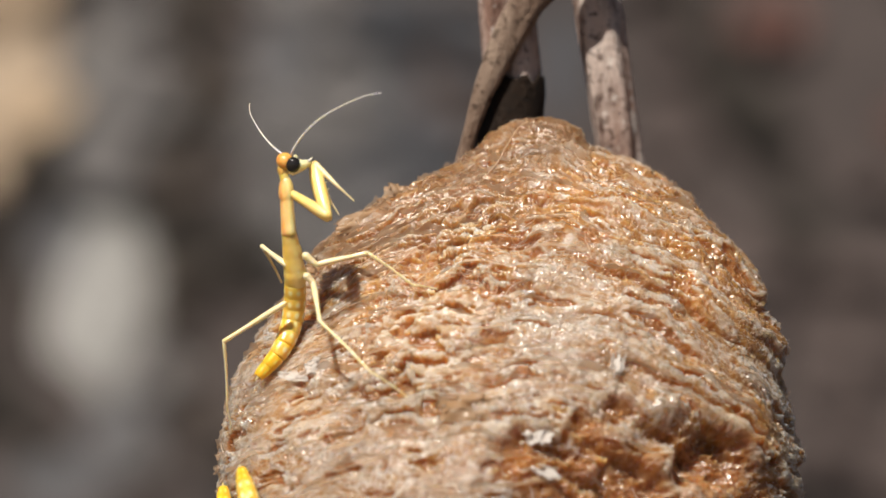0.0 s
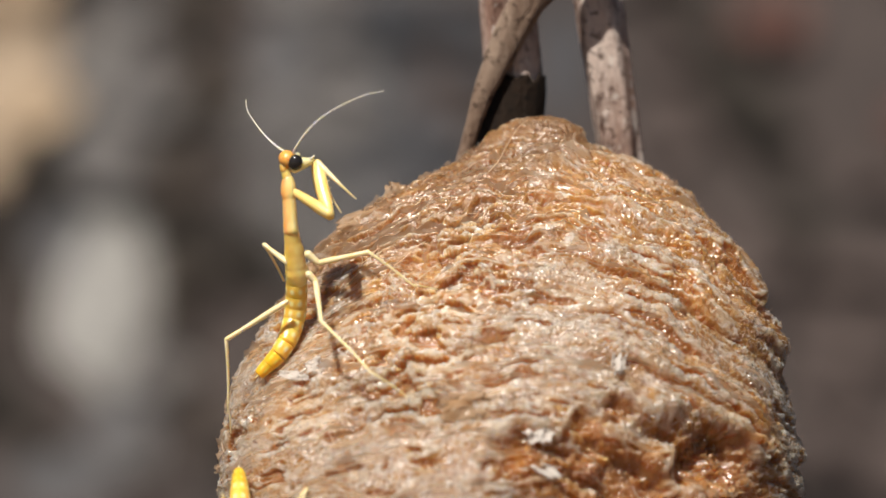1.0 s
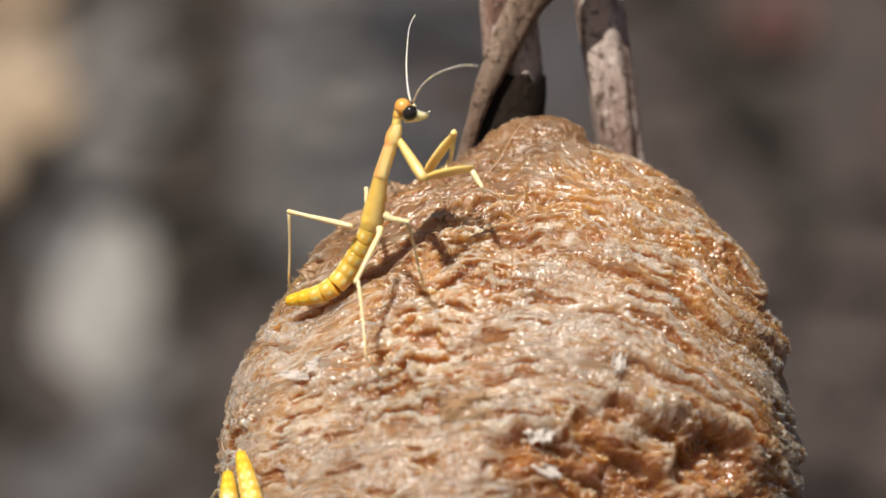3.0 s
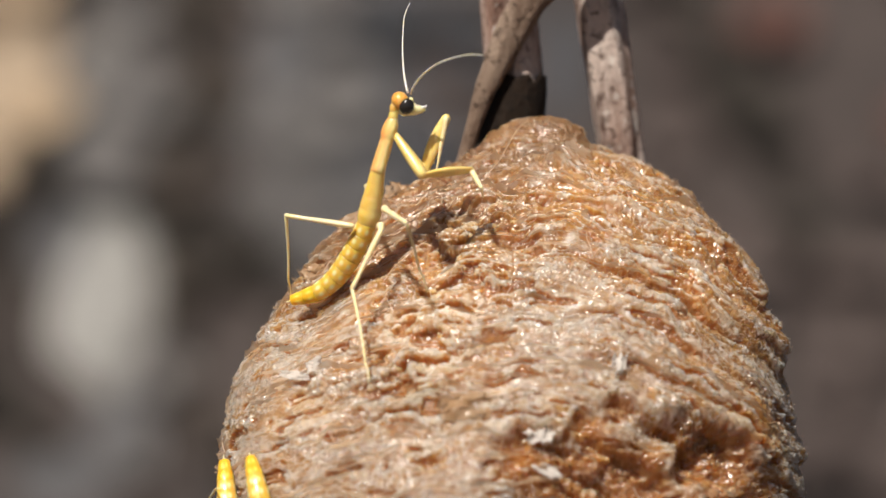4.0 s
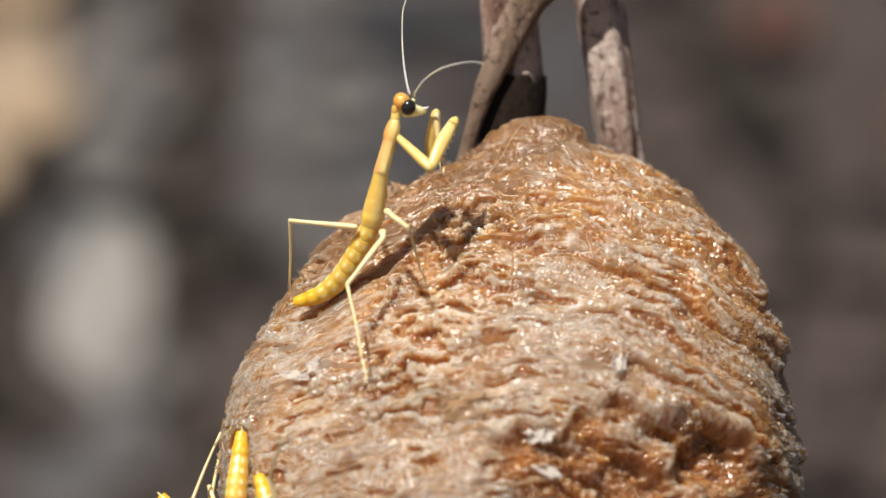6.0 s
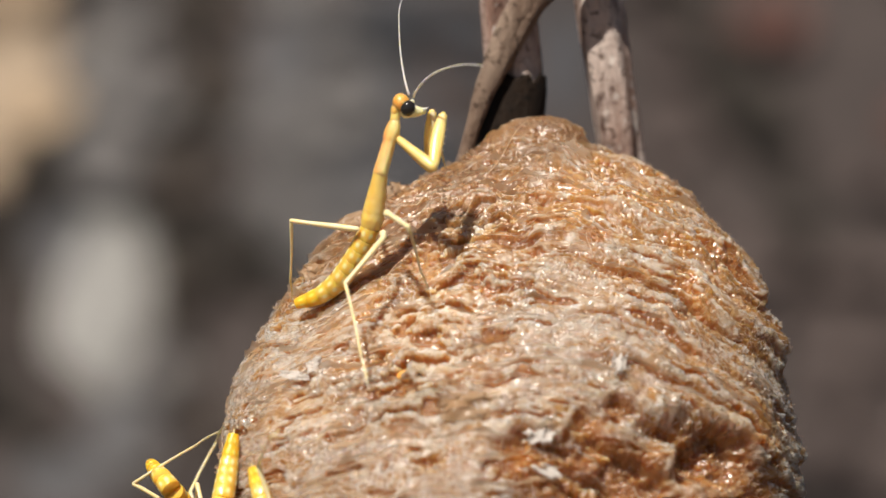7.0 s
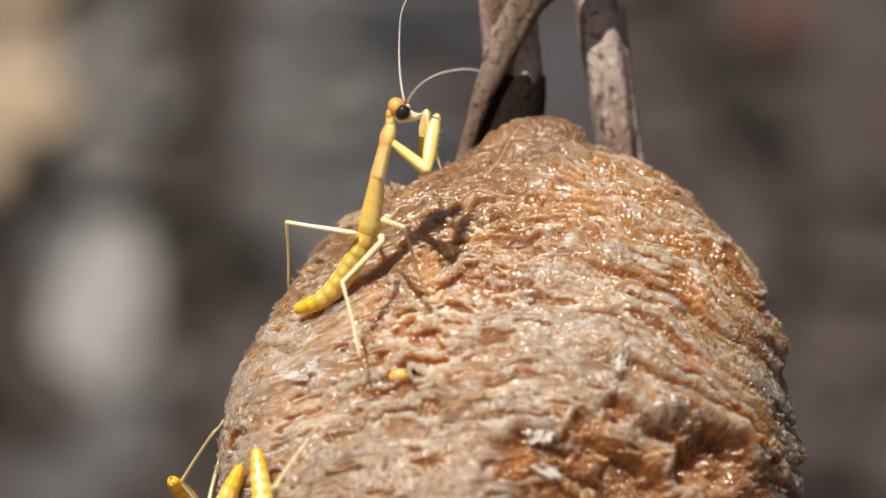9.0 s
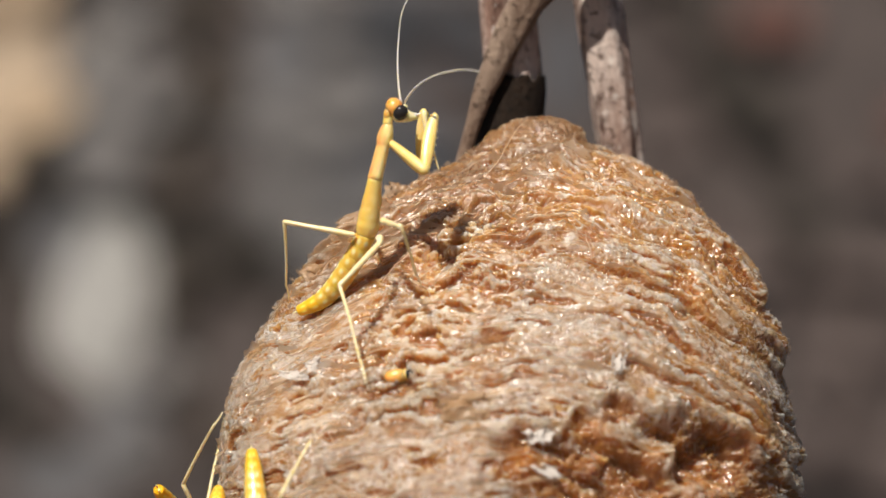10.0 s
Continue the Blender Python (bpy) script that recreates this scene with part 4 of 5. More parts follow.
@functools.lru_cache(None)
def ring_mesh(i, r0, r1, step, skin_name):
    """One ring of the abdomen, swollen towards its hind edge, with rows of blunt pale warts along its sides."""
    sides, rows = 40, 14
    verts, wart = [], []
    for k in range(rows + 1):
        u = k / rows
        r = (r0 + (r1 - r0) * u) * (1.0 + 0.022 * math.sin(math.pi * min(u * 1.05, 1)) ** 0.8)
        if k in (0, rows):
            r *= 0.975
        for q in range(sides):
            a = 2 * math.pi * q / sides
            bump = 0.0
            for w in range(8):
                da = (a - math.pi * (w + 0.5) / 4 + math.pi) % (2 * math.pi) - math.pi
                bump = max(bump, math.exp(-(da / 0.22) ** 2 - ((u - 0.45) / 0.24) ** 2))
            rr = r + 0.04 * r0 * bump
            verts.append((u * step * 1.14 * K, math.cos(a) * rr * K, math.sin(a) * rr * K))
            wart.append(bump)
    faces = [(k * sides + q, k * sides + (q + 1) % sides, (k + 1) * sides + (q + 1) % sides, (k + 1) * sides + q) for k in range(rows) for q in range(sides)]
    faces += [tuple(range(sides))[::-1], tuple(range(rows * sides, (rows + 1) * sides))]
    me = bpy.data.meshes.new("abdomen_segment")
    me.from_pydata(verts, [], [f[::-1] for f in faces])
    me.polygons.foreach_set("use_smooth", [True] * len(me.polygons))
    me.attributes.new("wart", "FLOAT", "POINT").data.foreach_set("value", wart)
    me.materials.append(bpy.data.materials[skin_name])
    return me


def abdomen_ring(i, r0, r1, step, skin, root):
    ob = new("abdomen_segment", ring_mesh(i, r0, r1, step, skin.name))
    ob.parent = root
    return ob


def nymph(lengths, label):
    """A first-stage mantis nymph with all its parts; lengths in plan units by leg and segment."""
    root = new("mantis_nymph")
    tagged(root, label, "mantis", "hatching mantis nymphs")
    made = {"root": root, "head": head_part(root)}
    n, w = lengths["pronotum"], lengths["thorax"]
    made["neck"] = part("neck", limb(16 * K, [7.5 * K, 8 * K, 8.5 * K]), THORAX, root)
    made["pronotum"] = part("pronotum", shield(n), YOKE, root, "long orange-tinted neck shield")
    made["thorax"] = part("thorax", plates(w), THORAX, root, "translucent pale yellow thorax")
    step = lengths["abdomen"] / BELLY
    made["belly"] = []
    for i in range(BELLY):
        r0, r1 = abdomen_radius(i / BELLY), abdomen_radius((i + 1) / BELLY)
        skin = AMBER if i < BELLY - 2 else TAIL
        made["belly"].append(abdomen_ring(i, r0, r1, step, skin, root))
    for s in (-1, 1):
        bm = limb(14 * K, [2.2 * K, 1.8 * K, 0.7 * K], 7)
        bmesh.ops.transform(bm, matrix=Matrix.Translation((step * 0.85 * K, s * 3 * K, 0)) @ Matrix.Rotation(s * 0.25, 4, "Z"), verts=bm.verts)
        part("cercus", bm, LIMB, made["belly"][-1])
    for leg, names in LEGS.items():
        made[leg] = []
        for name, length in zip(names, lengths[leg]):
            skin = FORELIMB if name.startswith("fore_") and "tars" not in name and "tibia" not in name else LIMB
            bend = {"fore_femur": 2.5, "tibia": 1.5, "tarsus": 1.5}.get(name, 0) * K
            p = part(name, limb(length * K, [r * K for r in RADII[name]], 12, bend, 0.55 if name == "fore_femur" else 1.0), skin, root)
            if name in ("fore_femur", "fore_tibia"):
                for k in range(5):
                    u = 0.22 + 0.13 * k
                    bm = limb((3.2 if name == "fore_femur" else 2) * K, [0.9 * K, 0.6 * K, 0.2 * K], 5)
                    z = -np.interp(u * 4, range(5), RADII[name] if len(RADII[name]) == 5 else RADII[name] + (3,)) * 0.85
                    bmesh.ops.transform(bm, matrix=Matrix.Translation((u * length * K, 0, z * K)) @ Matrix.Rotation(radians(65), 4, "Y"), verts=bm.verts)
                    part("spine", bm, LIMB, p)
            made[leg].append(p)
    made["antennae"] = [antenna_part(root, *lengths[k]) for k in ("antenna_a", "antenna_b")]
    return made


def depth_of_case(x, y):
    """Depth of the egg case's skin behind a plan place (negative: nearer than the axis plane); at its edge, that of the nearest skin inwards."""
    iy = min(max(int(y // 4), 1), 318)
    ix = min(max(int(x // 4), 1), 418)
    step = 1 if x < 905 else -1
    for k in range(30):
        patch = SKIN[iy - 1:iy + 2, ix + step * k - 1:ix + step * k + 2]
        if (patch < 400).all():
            return float(patch.min())
    return float(case_lean(y))


def reach(start, x, y, length, target, skin=False):
    """The point over plan place (x, y) at that distance from start, on the side nearer to target (depths in plan units)."""
    sx, sy, sd = start
    s = (D0 + target * K) / D0
    px, py = 784 + (x - 784) * s, 441 + (y - 441) * s
    flat = math.hypot(px - sx, py - sy)
    if flat >= length:
        f = length / flat
        return (sx + (px - sx) * f, sy + (py - sy) * f, sd)
    dz = math.sqrt(length * length - flat * flat)
    d = sd + dz if abs(sd + dz - target) < abs(sd - dz - target) and (not skin or sd + dz < target + 8) else sd - dz
    return (px, py, d)


def spot(j):
    return Vector(((j[0] - 784) * K, j[2] * K, H + (441 - j[1]) * K))


def lift(x, y, d):
    s = (D0 + d * K) / D0
    return (784 + (x - 784) * s, 441 + (y - 441) * s, d)


def spine_curve(points, n=60):
    """A smooth curve through the points."""
    p = [points[0] * 2 - points[1]] + points + [points[-1] * 2 - points[-2]]
    out = []
    for i in range(1, len(p) - 2):
        for k in range(n):
            t = k / n
            a, b, c, d = p[i - 1:i + 3]
            out.append(0.5 * (2 * b + (c - a) * t + (2 * a - 5 * b + 4 * c - d) * t * t + (3 * b - a - 3 * c + d) * t ** 3))
    out.append(points[-1])
    return out


def stance(made, lengths, pts, body=-368, roll=(0, 0)):
    """The poses of all parts for one set of joints, in the world."""
    out = []
    (ex, ey), angle, (nx, ny), (px, py), (tx, ty), *tail = pts["spine"]
    E = spot(lift(ex, ey, body - 12))
    E.y = body * K
    a = radians(angle)
    head = Matrix.Translation(E) @ Matrix(((math.cos(a), 0, -math.sin(a) * -1 * -1, 0), (0, 1, 0, 0), (math.sin(a), 0, math.cos(a), 0), (0, 0, 0, 1)))
    out.append((made["head"], head))
    N, P, T = (spot(lift(x, y, body)) for x, y in ((nx, ny), (px, py), (tx, ty)))
    T = spot(lift(tx, ty, min(body + 28, depth_of_case(tx, ty) - 24) if ty < 880 else body))
    back = head @ Vector((-20 * K, 0, -6 * K))
    out.append((made["neck"], seg(back, N + (P - N).normalized() * 8 * K)))
    out.append((made["pronotum"], seg(N, P)))
    out.append((made["thorax"], seg(P, T)))
    back_d = [min(body + slope, depth_of_case(x, y) - 24) if y < 880 else body for slope, (x, y) in zip((62, 85, 100), tail)]
    curve = spine_curve([P, T] + [spot(lift(x, y, e)) for e, (x, y) in zip(back_d, tail)])
    curve = curve[60:]
    total = [0]
    for u, v in zip(curve, curve[1:]):
        total.append(total[-1] + (v - u).length)
    for i, piece in enumerate(made["belly"]):
        f = [np.interp(total[-1] * k / BELLY, total, range(len(curve))) for k in (i, i + 1)]
        ends = [curve[int(v)].lerp(curve[min(int(v) + 1, len(curve) - 1)], v - int(v)) for v in f]
        out.append((piece, seg(*ends)))
    aims = {"mid_near": (-14, -24, -48), "hind_near": (-14, -24, -50), "mid_far": (14, 40), "hind_far": (14, 50),
            "fore_near": (-2, -12, -26, -20, -20), "fore_far": (4, 12, 22, 16, 16)}
    for leg in LEGS:
        joints, aim = pts[leg], aims[leg]
        if leg.startswith("fore"):
            f = min(max((joints[0][1] - ny) / ((py - ny) or 1), 0.0), 1.0)
            mid = (nx + (px - nx) * f, ny + (py - ny) * f)
            joints = [(joints[0][0] * 0.7 + mid[0] * 0.3, joints[0][1] * 0.7 + mid[1] * 0.3 - 4)] + list(joints[1:])
        if leg == "hind_near":
            (kx, ky), (fx, fy) = joints[2], joints[4]
            straight = math.hypot(fx - kx, fy - ky)
            if straight < 200:
                f = min(133 / straight, 0.85)
                joints = list(joints[:3]) + [(kx + (fx - kx) * f, ky + (fy - ky) * f), joints[4]]
        at0 = lift(*joints[0], body + aim[0])
        for k, piece in enumerate(made[leg]):
            x, y = joints[k + 1]
            if k + 1 < len(aim):
                target = body + aim[k + 1]
            else:
                target = depth_of_case(x, y) - 4 if "far" not in leg else body + 150
            nxt = reach(at0, x, y, lengths[leg][k], target, "near" in leg and k + 1 >= len(aim))
            A, B = spot(at0), spot(nxt)
            side = Vector((0, 1, 0)) if abs((B - A).normalized().y) < 0.93 else Vector((1, 0, 0.3))
            if LEGS[leg][k] == "fore_femur":
                side = Matrix.Rotation(radians(roll["far" in leg]), 3, (B - A).normalized()) @ Vector((0, 1, 0))
            out.append((piece, seg(A, B, side)))
            at0 = nxt
    for piece, key, d, name in zip(made["antennae"], ("feeler_a", "feeler_b"), (body + 6, body - 6), ("antenna_a", "antenna_b")):
        (bx, by), (qx, qy) = pts[key]
        s = lift(bx, by, d)
        e = reach(s, qx, qy, lengths[name][0], d + (60 if key == "feeler_a" else -60))
        out.append((piece, seg(spot(s), spot(e))))
    return out


CLIMBER = {"pronotum": 92, "thorax": 94, "abdomen": 185, "mid_near": (24, 88, 92, 46), "hind_near": (17, 110, 135, 72), "mid_far": (62, 95),
           "hind_far": (120, 122, 45), "fore_near": (88, 102, 58, 36), "fore_far": (88, 102, 58, 36), "antenna_a": (176, 7, -8), "antenna_b": (196, 20, -6)}
climber = nymph(CLIMBER, "yellow mantis nymph climbing over the egg case")
hanger = nymph(CLIMBER, "yellow mantis nymph hanging head down from the egg case")
DANGLER = dict(CLIMBER, hind_near=(17, 158, 140, 74), hind_far=(158, 135, 60))
neighbour = nymph(DANGLER, "amber mantis nymph squeezed beside another on the egg case")
dangler = nymph(DANGLER, "yellow mantis nymph dangling by its hind legs beside the egg case")


def hatchling_thing():
    """A nymph that is only just pushing out between the layers: an amber head with one dark eye."""
    root = new("hatchling")
    bm = ball((0, 0, 0), (21, 12, 12), u=24, v=16)
    ball((15, -3, 1), (10, 10, 11), bm)
    bmesh.ops.scale(bm, vec=(K, K, K), verts=bm.verts)
    part("head", bm, HEAD, root, "amber head still folded")
    for s in (-1, 1):
        bm = ball((20, s * 7 - 2, 2), (7, 6, 9), u=16, v=12)
        bmesh.ops.scale(bm, vec=(K, K, K), verts=bm.verts)
        part("eye", bm, EYE, root, "dark eye")
    return tagged(root, "amber mantis hatchling pushing out between foam layers", "mantis", "hatching mantis nymphs")


hatchling = hatchling_thing()

def motions():
    rows = []

    def pose_at(t, spine, fore_near, fore_far, mid_near, hind_near, mid_far, hind_far, feeler_a, feeler_b):
        dx, dy = (float(np.interp(t, [r[0] for r in SWAY], [r[k] for r in SWAY])) for k in (1, 2))

        def still(points):
            return [(p[0] - dx, p[1] - dy) if isinstance(p, tuple) else p for p in points]
        pts = dict(spine=spine, fore_near=fore_near, fore_far=fore_far, mid_near=mid_near, hind_near=hind_near, mid_far=mid_far,
                   hind_far=hind_far, feeler_a=feeler_a, feeler_b=feeler_b)
        rows.append((t, stance(climber, CLIMBER, {k: still(v) for k, v in pts.items()}, roll=(62 if 1.65 < t < 5.65 else 0, 62 if 1.65 < t < 3 else 0))))

    def rest(dx, dy):
        def m(*pts):
            return [(x + dx, y + dy) for x, y in pts]
        return dict(fore_near=m((517, 345), (582, 383), (557, 290), (598, 330), (628, 357)), fore_far=m((517, 345), (580, 385), (555, 292), (588, 365), (605, 388)),
                    mid_near=m((540, 452)) + [(563 + dx, 472 + dy), (650 + dx * 0.4, 448 + dy * 0.5), (735, 508), (775, 513)],
                    hind_near=m((542, 488)) + [(557 + dx, 504 + dy), (568 + dx * 0.6, 568), (657, 655), (735, 711)],
                    mid_far=m((507, 470), (463, 436)) + [(500 + dx, 500 + dy)], hind_far=[(504 + dx, 537 + dy), (396 + dx, 605 + dy), (408 + dx * 0.5, 720), (413, 762)],
                    feeler_a=m((499, 272), (431, 185)), feeler_b=m((515, 275), (672, 160)))

    pose_at(0.0, [(519, 292), 12, (506, 318), (511, 408), (521, 480), (519, 560), (497, 620), (457, 667)], **rest(0, 0))
    pose_at(0.6, [(519, 292), 12, (506, 318), (511, 408), (521, 480), (519, 560), (497, 620), (457, 666)], **rest(0, 0))
    pose_at(1.0, [(523, 288), 12, (510, 315), (515, 405), (524, 478), (522, 558), (500, 618), (458, 663)], **{**rest(4, -3), "feeler_a": [(503, 268), (425, 180)]})
    pose_at(1.3, [(526, 287), 12, (513, 313), (517, 405), (527, 478), (524, 558), (502, 617), (458, 661)], **{**rest(7, -4), "feeler_a": [(507, 267), (430, 180)]})
    pose_at(1.5, [(535, 284), 11, (520, 310), (523, 405), (533, 480), (530, 560), (508, 615), (458, 658)],
            [(535, 338), (604, 378), (579, 284), (612, 345), (640, 370)], [(535, 338), (602, 380), (577, 286), (610, 350), (635, 375)],
            [(555, 440), (578, 465), (650, 437), (730, 498), (775, 510)], [(560, 482), (571, 497), (573, 562), (660, 650), (740, 711)],
            [(518, 455), (478, 418), (505, 480)], [(512, 530), (412, 602), (416, 700), (413, 742)], [(521, 265), (447, 178)], [(535, 267), (653, 158)])
    pose_at(1.6, [(572, 274), 6, (560, 300), (562, 395), (566, 475), (550, 555), (520, 600), (460, 635)],
            [(572, 325), (640, 366), (632, 266), (695, 288), (745, 268)], [(572, 325), (640, 366), (645, 264), (690, 264), (722, 285)],
            [(588, 440), (602, 455), (665, 428), (732, 495), (775, 510)], [(587, 475), (593, 490), (586, 560), (662, 650), (745, 712)],
            [(545, 430), (510, 397), (535, 450)], [(530, 540), (450, 605), (432, 700), (425, 740)], [(560, 248), (433, 140)], [(573, 245), (622, 188)])
    pose_at(1.7, [(624, 267), 3, (612, 293), (605, 385), (598, 475), (562, 545), (522, 585), (468, 612)],
            [(622, 315), (682, 360), (765, 312), (800, 330), (830, 342)], [(622, 315), (678, 352), (757, 302), (800, 288), (835, 300)],
            [(617, 430), (627, 448), (670, 413), (735, 490), (772, 509)], [(612, 465), (614, 480), (606, 560), (665, 655), (748, 713)],
            [(577, 430), (541, 382), (562, 455)], [(555, 505), (446, 540), (440, 610), (438, 640)], [(623, 243), (582, 78)], [(632, 240), (682, 222)])
    pose_at(1.8, [(676, 252), 0, (660, 275), (640, 370), (625, 455), (582, 520), (545, 556), (475, 578)],
            [(668, 300), (724, 360), (796, 307), (815, 330), (848, 345)], [(668, 300), (722, 356), (800, 318), (812, 350), (825, 365)],
            [(650, 410), (658, 432), (690, 396), (728, 470), (765, 505)], [(637, 450), (634, 465), (622, 535), (664, 640), (748, 713)],
            [(605, 415), (572, 373), (572, 445)], [(592, 457), (480, 402), (484, 500), (488, 540)], [(680, 228), (676, 72)], [(690, 236), (826, 290)])
    pose_at(1.9, [(694, 240), -2, (675, 266), (652, 350), (637, 440), (596, 510), (560, 545), (492, 575)],
            [(682, 295), (728, 355), (812, 313), (840, 332), (852, 348)], [(682, 295), (728, 352), (790, 272), (812, 308), (818, 330)],
            [(660, 405), (668, 425), (702, 390), (727, 440), (747, 485)], [(652, 440), (652, 455), (637, 530), (664, 630), (746, 713)],
            [(612, 402), (582, 373), (580, 450)], [(602, 440), (500, 382), (488, 500), (480, 548)], [(701, 219), (748, 90)], [(705, 222), (872, 194)])
    pose_at(2.05, [(686, 240), -2, (667, 264), (645, 352), (629, 440), (590, 510), (552, 549), (486, 579)],
            [(675, 292), (722, 352), (815, 315), (838, 335), (850, 350)], [(675, 292), (722, 350), (780, 273), (800, 312), (803, 330)],
            [(654, 407), (662, 425), (699, 392), (724, 440), (748, 492)], [(646, 445), (646, 457), (633, 532), (662, 632), (745, 713)],
            [(613, 393), (588, 354), (586, 432)], [(594, 440), (492, 386), (495, 505), (494, 545)], [(692, 220), (676, 94)], [(696, 222), (840, 172)])
    pose_at(2.2, [(677, 240), -2, (660, 262), (638, 355), (622, 440), (585, 510), (545, 553), (482, 583)],
            [(668, 290), (716, 350), (814, 316), (836, 335), (848, 350)], [(668, 290), (716, 348), (770, 275), (788, 316), (790, 330)],
            [(648, 410), (656, 425), (695, 395), (721, 440), (748, 500)], [(640, 450), (640, 460), (630, 535), (660, 635), (745, 713)],
            [(615, 385), (595, 335), (592, 415)], [(587, 442), (485, 390), (502, 508), (506, 540)], [(683, 222), (684, 88)], [(687, 222), (812, 160)])
    pose_at(2.5, [(703, 234), -4, (684, 254), (657, 340), (641, 430), (605, 505), (565, 545), (505, 573)],
            [(692, 285), (732, 350), (820, 305), (843, 332), (851, 350)], [(692, 285), (732, 348), (785, 268), (794, 305), (784, 335)],
            [(668, 408), (676, 420), (710, 395), (735, 460), (747, 510)], [(657, 433), (657, 446), (647, 540), (672, 640), (742, 712)],
            [(645, 385), (638, 355), (640, 420)], [(606, 437), (503, 385), (510, 500), (512, 528)], [(704, 212), (727, 82)], [(711, 212), (835, 143)])
    pose_at(2.7, [(727, 216), -4, (706, 238), (677, 325), (657, 420), (620, 490), (580, 530), (508, 547)],
            [(714, 268), (750, 330), (836, 303), (855, 335), (858, 350)], [(714, 268), (750, 328), (806, 252), (803, 298), (795, 325)],
            [(686, 398), (693, 404), (722, 395), (740, 470), (750, 508)], [(673, 420), (671, 432), (637, 505), (628, 570), (652, 668)],
            [(650, 375), (648, 350), (650, 420)], [(622, 414), (513, 383), (513, 500), (513, 530)], [(728, 196), (732, 40)], [(734, 198), (840, 134)])
    pose_at(3.8, [(717, 190), -6, (692, 213), (666, 300), (646, 395), (605, 475), (565, 515), (515, 532)],
            [(704, 245), (745, 312), (832, 300), (849, 330), (853, 345)], [(704, 245), (747, 308), (788, 212), (775, 288), (770, 310)],
            [(678, 370), (686, 376), (717, 392), (741, 475), (757, 520)], [(671, 397), (671, 407), (625, 515), (640, 590), (654, 673)],
            [(650, 345), (642, 318), (650, 400)], [(622, 401), (503, 378), (511, 495), (514, 528)], [(718, 166), (715, 15)], [(723, 168), (848, 98)])
    pose_at(4.1, [(722, 188), -6, (699, 210), (673, 299), (653, 395), (610, 475), (570, 515), (518, 532)],
            [(708, 243), (750, 310), (836, 300), (854, 335), (858, 350)], [(708, 243), (752, 306), (792, 206), (776, 288), (772, 308)],
            [(683, 370), (691, 377), (721, 397), (742, 472), (756, 512)], [(676, 401), (677, 410), (622, 508), (640, 590), (653, 673)],
            [(655, 350), (652, 335), (655, 410)], [(627, 400), (509, 384), (514, 498), (516, 527)], [(725, 164), (719, -2)], [(730, 166), (852, 98)])
    pose_at(4.5, [(726, 186), -6, (705, 208), (680, 298), (660, 395), (615, 475), (575, 515), (522, 532)],
            [(714, 242), (755, 308), (840, 300), (859, 340), (864, 352)], [(714, 242), (757, 304), (795, 202), (778, 288), (774, 306)],
            [(688, 370), (696, 378), (724, 402), (743, 470), (756, 507)], [(680, 405), (682, 413), (620, 500), (640, 590), (653, 673)],
            [(660, 370), (655, 360), (660, 420)], [(634, 399), (516, 390), (518, 498), (518, 527)], [(731, 163), (723, -10)], [(735, 165), (856, 100)])
    pose_at(5.0, [(725, 187), -6, (704, 209), (679, 299), (658, 396), (613, 476), (573, 515), (521, 533)],
            [(713, 244), (756, 306), (841, 296), (860, 335), (866, 350)], [(713, 244), (757, 303), (791, 201), (779, 292), (776, 308)],
            [(687, 371), (695, 379), (723, 401), (743, 471), (754, 504)], [(679, 407), (681, 415), (619, 502), (639, 590), (652, 674)],
            [(660, 370), (655, 362), (660, 420)], [(631, 399), (514, 390), (516, 499), (516, 528)], [(730, 164), (719, -8)], [(734, 166), (856, 101)])
    pose_at(5.3, [(724, 188), -6, (702, 210), (678, 300), (656, 397), (612, 477), (572, 516), (520, 533)],
            [(713, 245), (757, 302), (843, 254), (862, 276), (870, 292)], [(713, 245), (760, 300), (784, 202), (779, 292), (780, 308)],
            [(686, 372), (694, 380), (722, 401), (742, 472), (753, 502)], [(679, 409), (680, 417), (618, 505), (637, 590), (651, 675)],
            [(660, 370), (655, 362), (660, 420)], [(629, 399), (512, 391), (513, 500), (514, 530)], [(728, 165), (713, -6)], [(733, 168), (856, 104)])
    pose_at(5.5, [(724, 188), -6, (702, 211), (678, 300), (656, 397), (612, 477), (572, 516), (520, 533)],
            [(713, 245), (757, 301), (840, 240), (858, 262), (862, 272)], [(713, 245), (760, 299), (780, 200), (779, 294), (782, 310)],
            [(686, 372), (694, 380), (722, 401), (742, 472), (753, 502)], [(679, 409), (680, 417), (618, 505), (637, 590), (651, 675)],
            [(660, 370), (655, 362), (660, 420)], [(629, 399), (512, 391), (513, 500), (514, 530)], [(728, 165), (716, -6)], [(733, 168), (856, 104)])
    pose_at(5.7, [(724, 189), -6, (701, 212), (677, 301), (656, 398), (612, 478), (572, 517), (521, 534)],
            [(712, 246), (759, 300), (822, 228), (795, 282), (785, 300)], [(712, 246), (762, 298), (777, 200), (779, 292), (783, 310)],
            [(686, 373), (693, 380), (722, 402), (743, 474), (754, 505)], [(678, 410), (680, 418), (617, 505), (637, 592), (651, 675)],
            [(660, 370), (655, 362), (660, 420)], [(629, 400), (512, 391), (513, 500), (514, 530)], [(727, 166), (714, -6)], [(733, 169), (855, 107)])
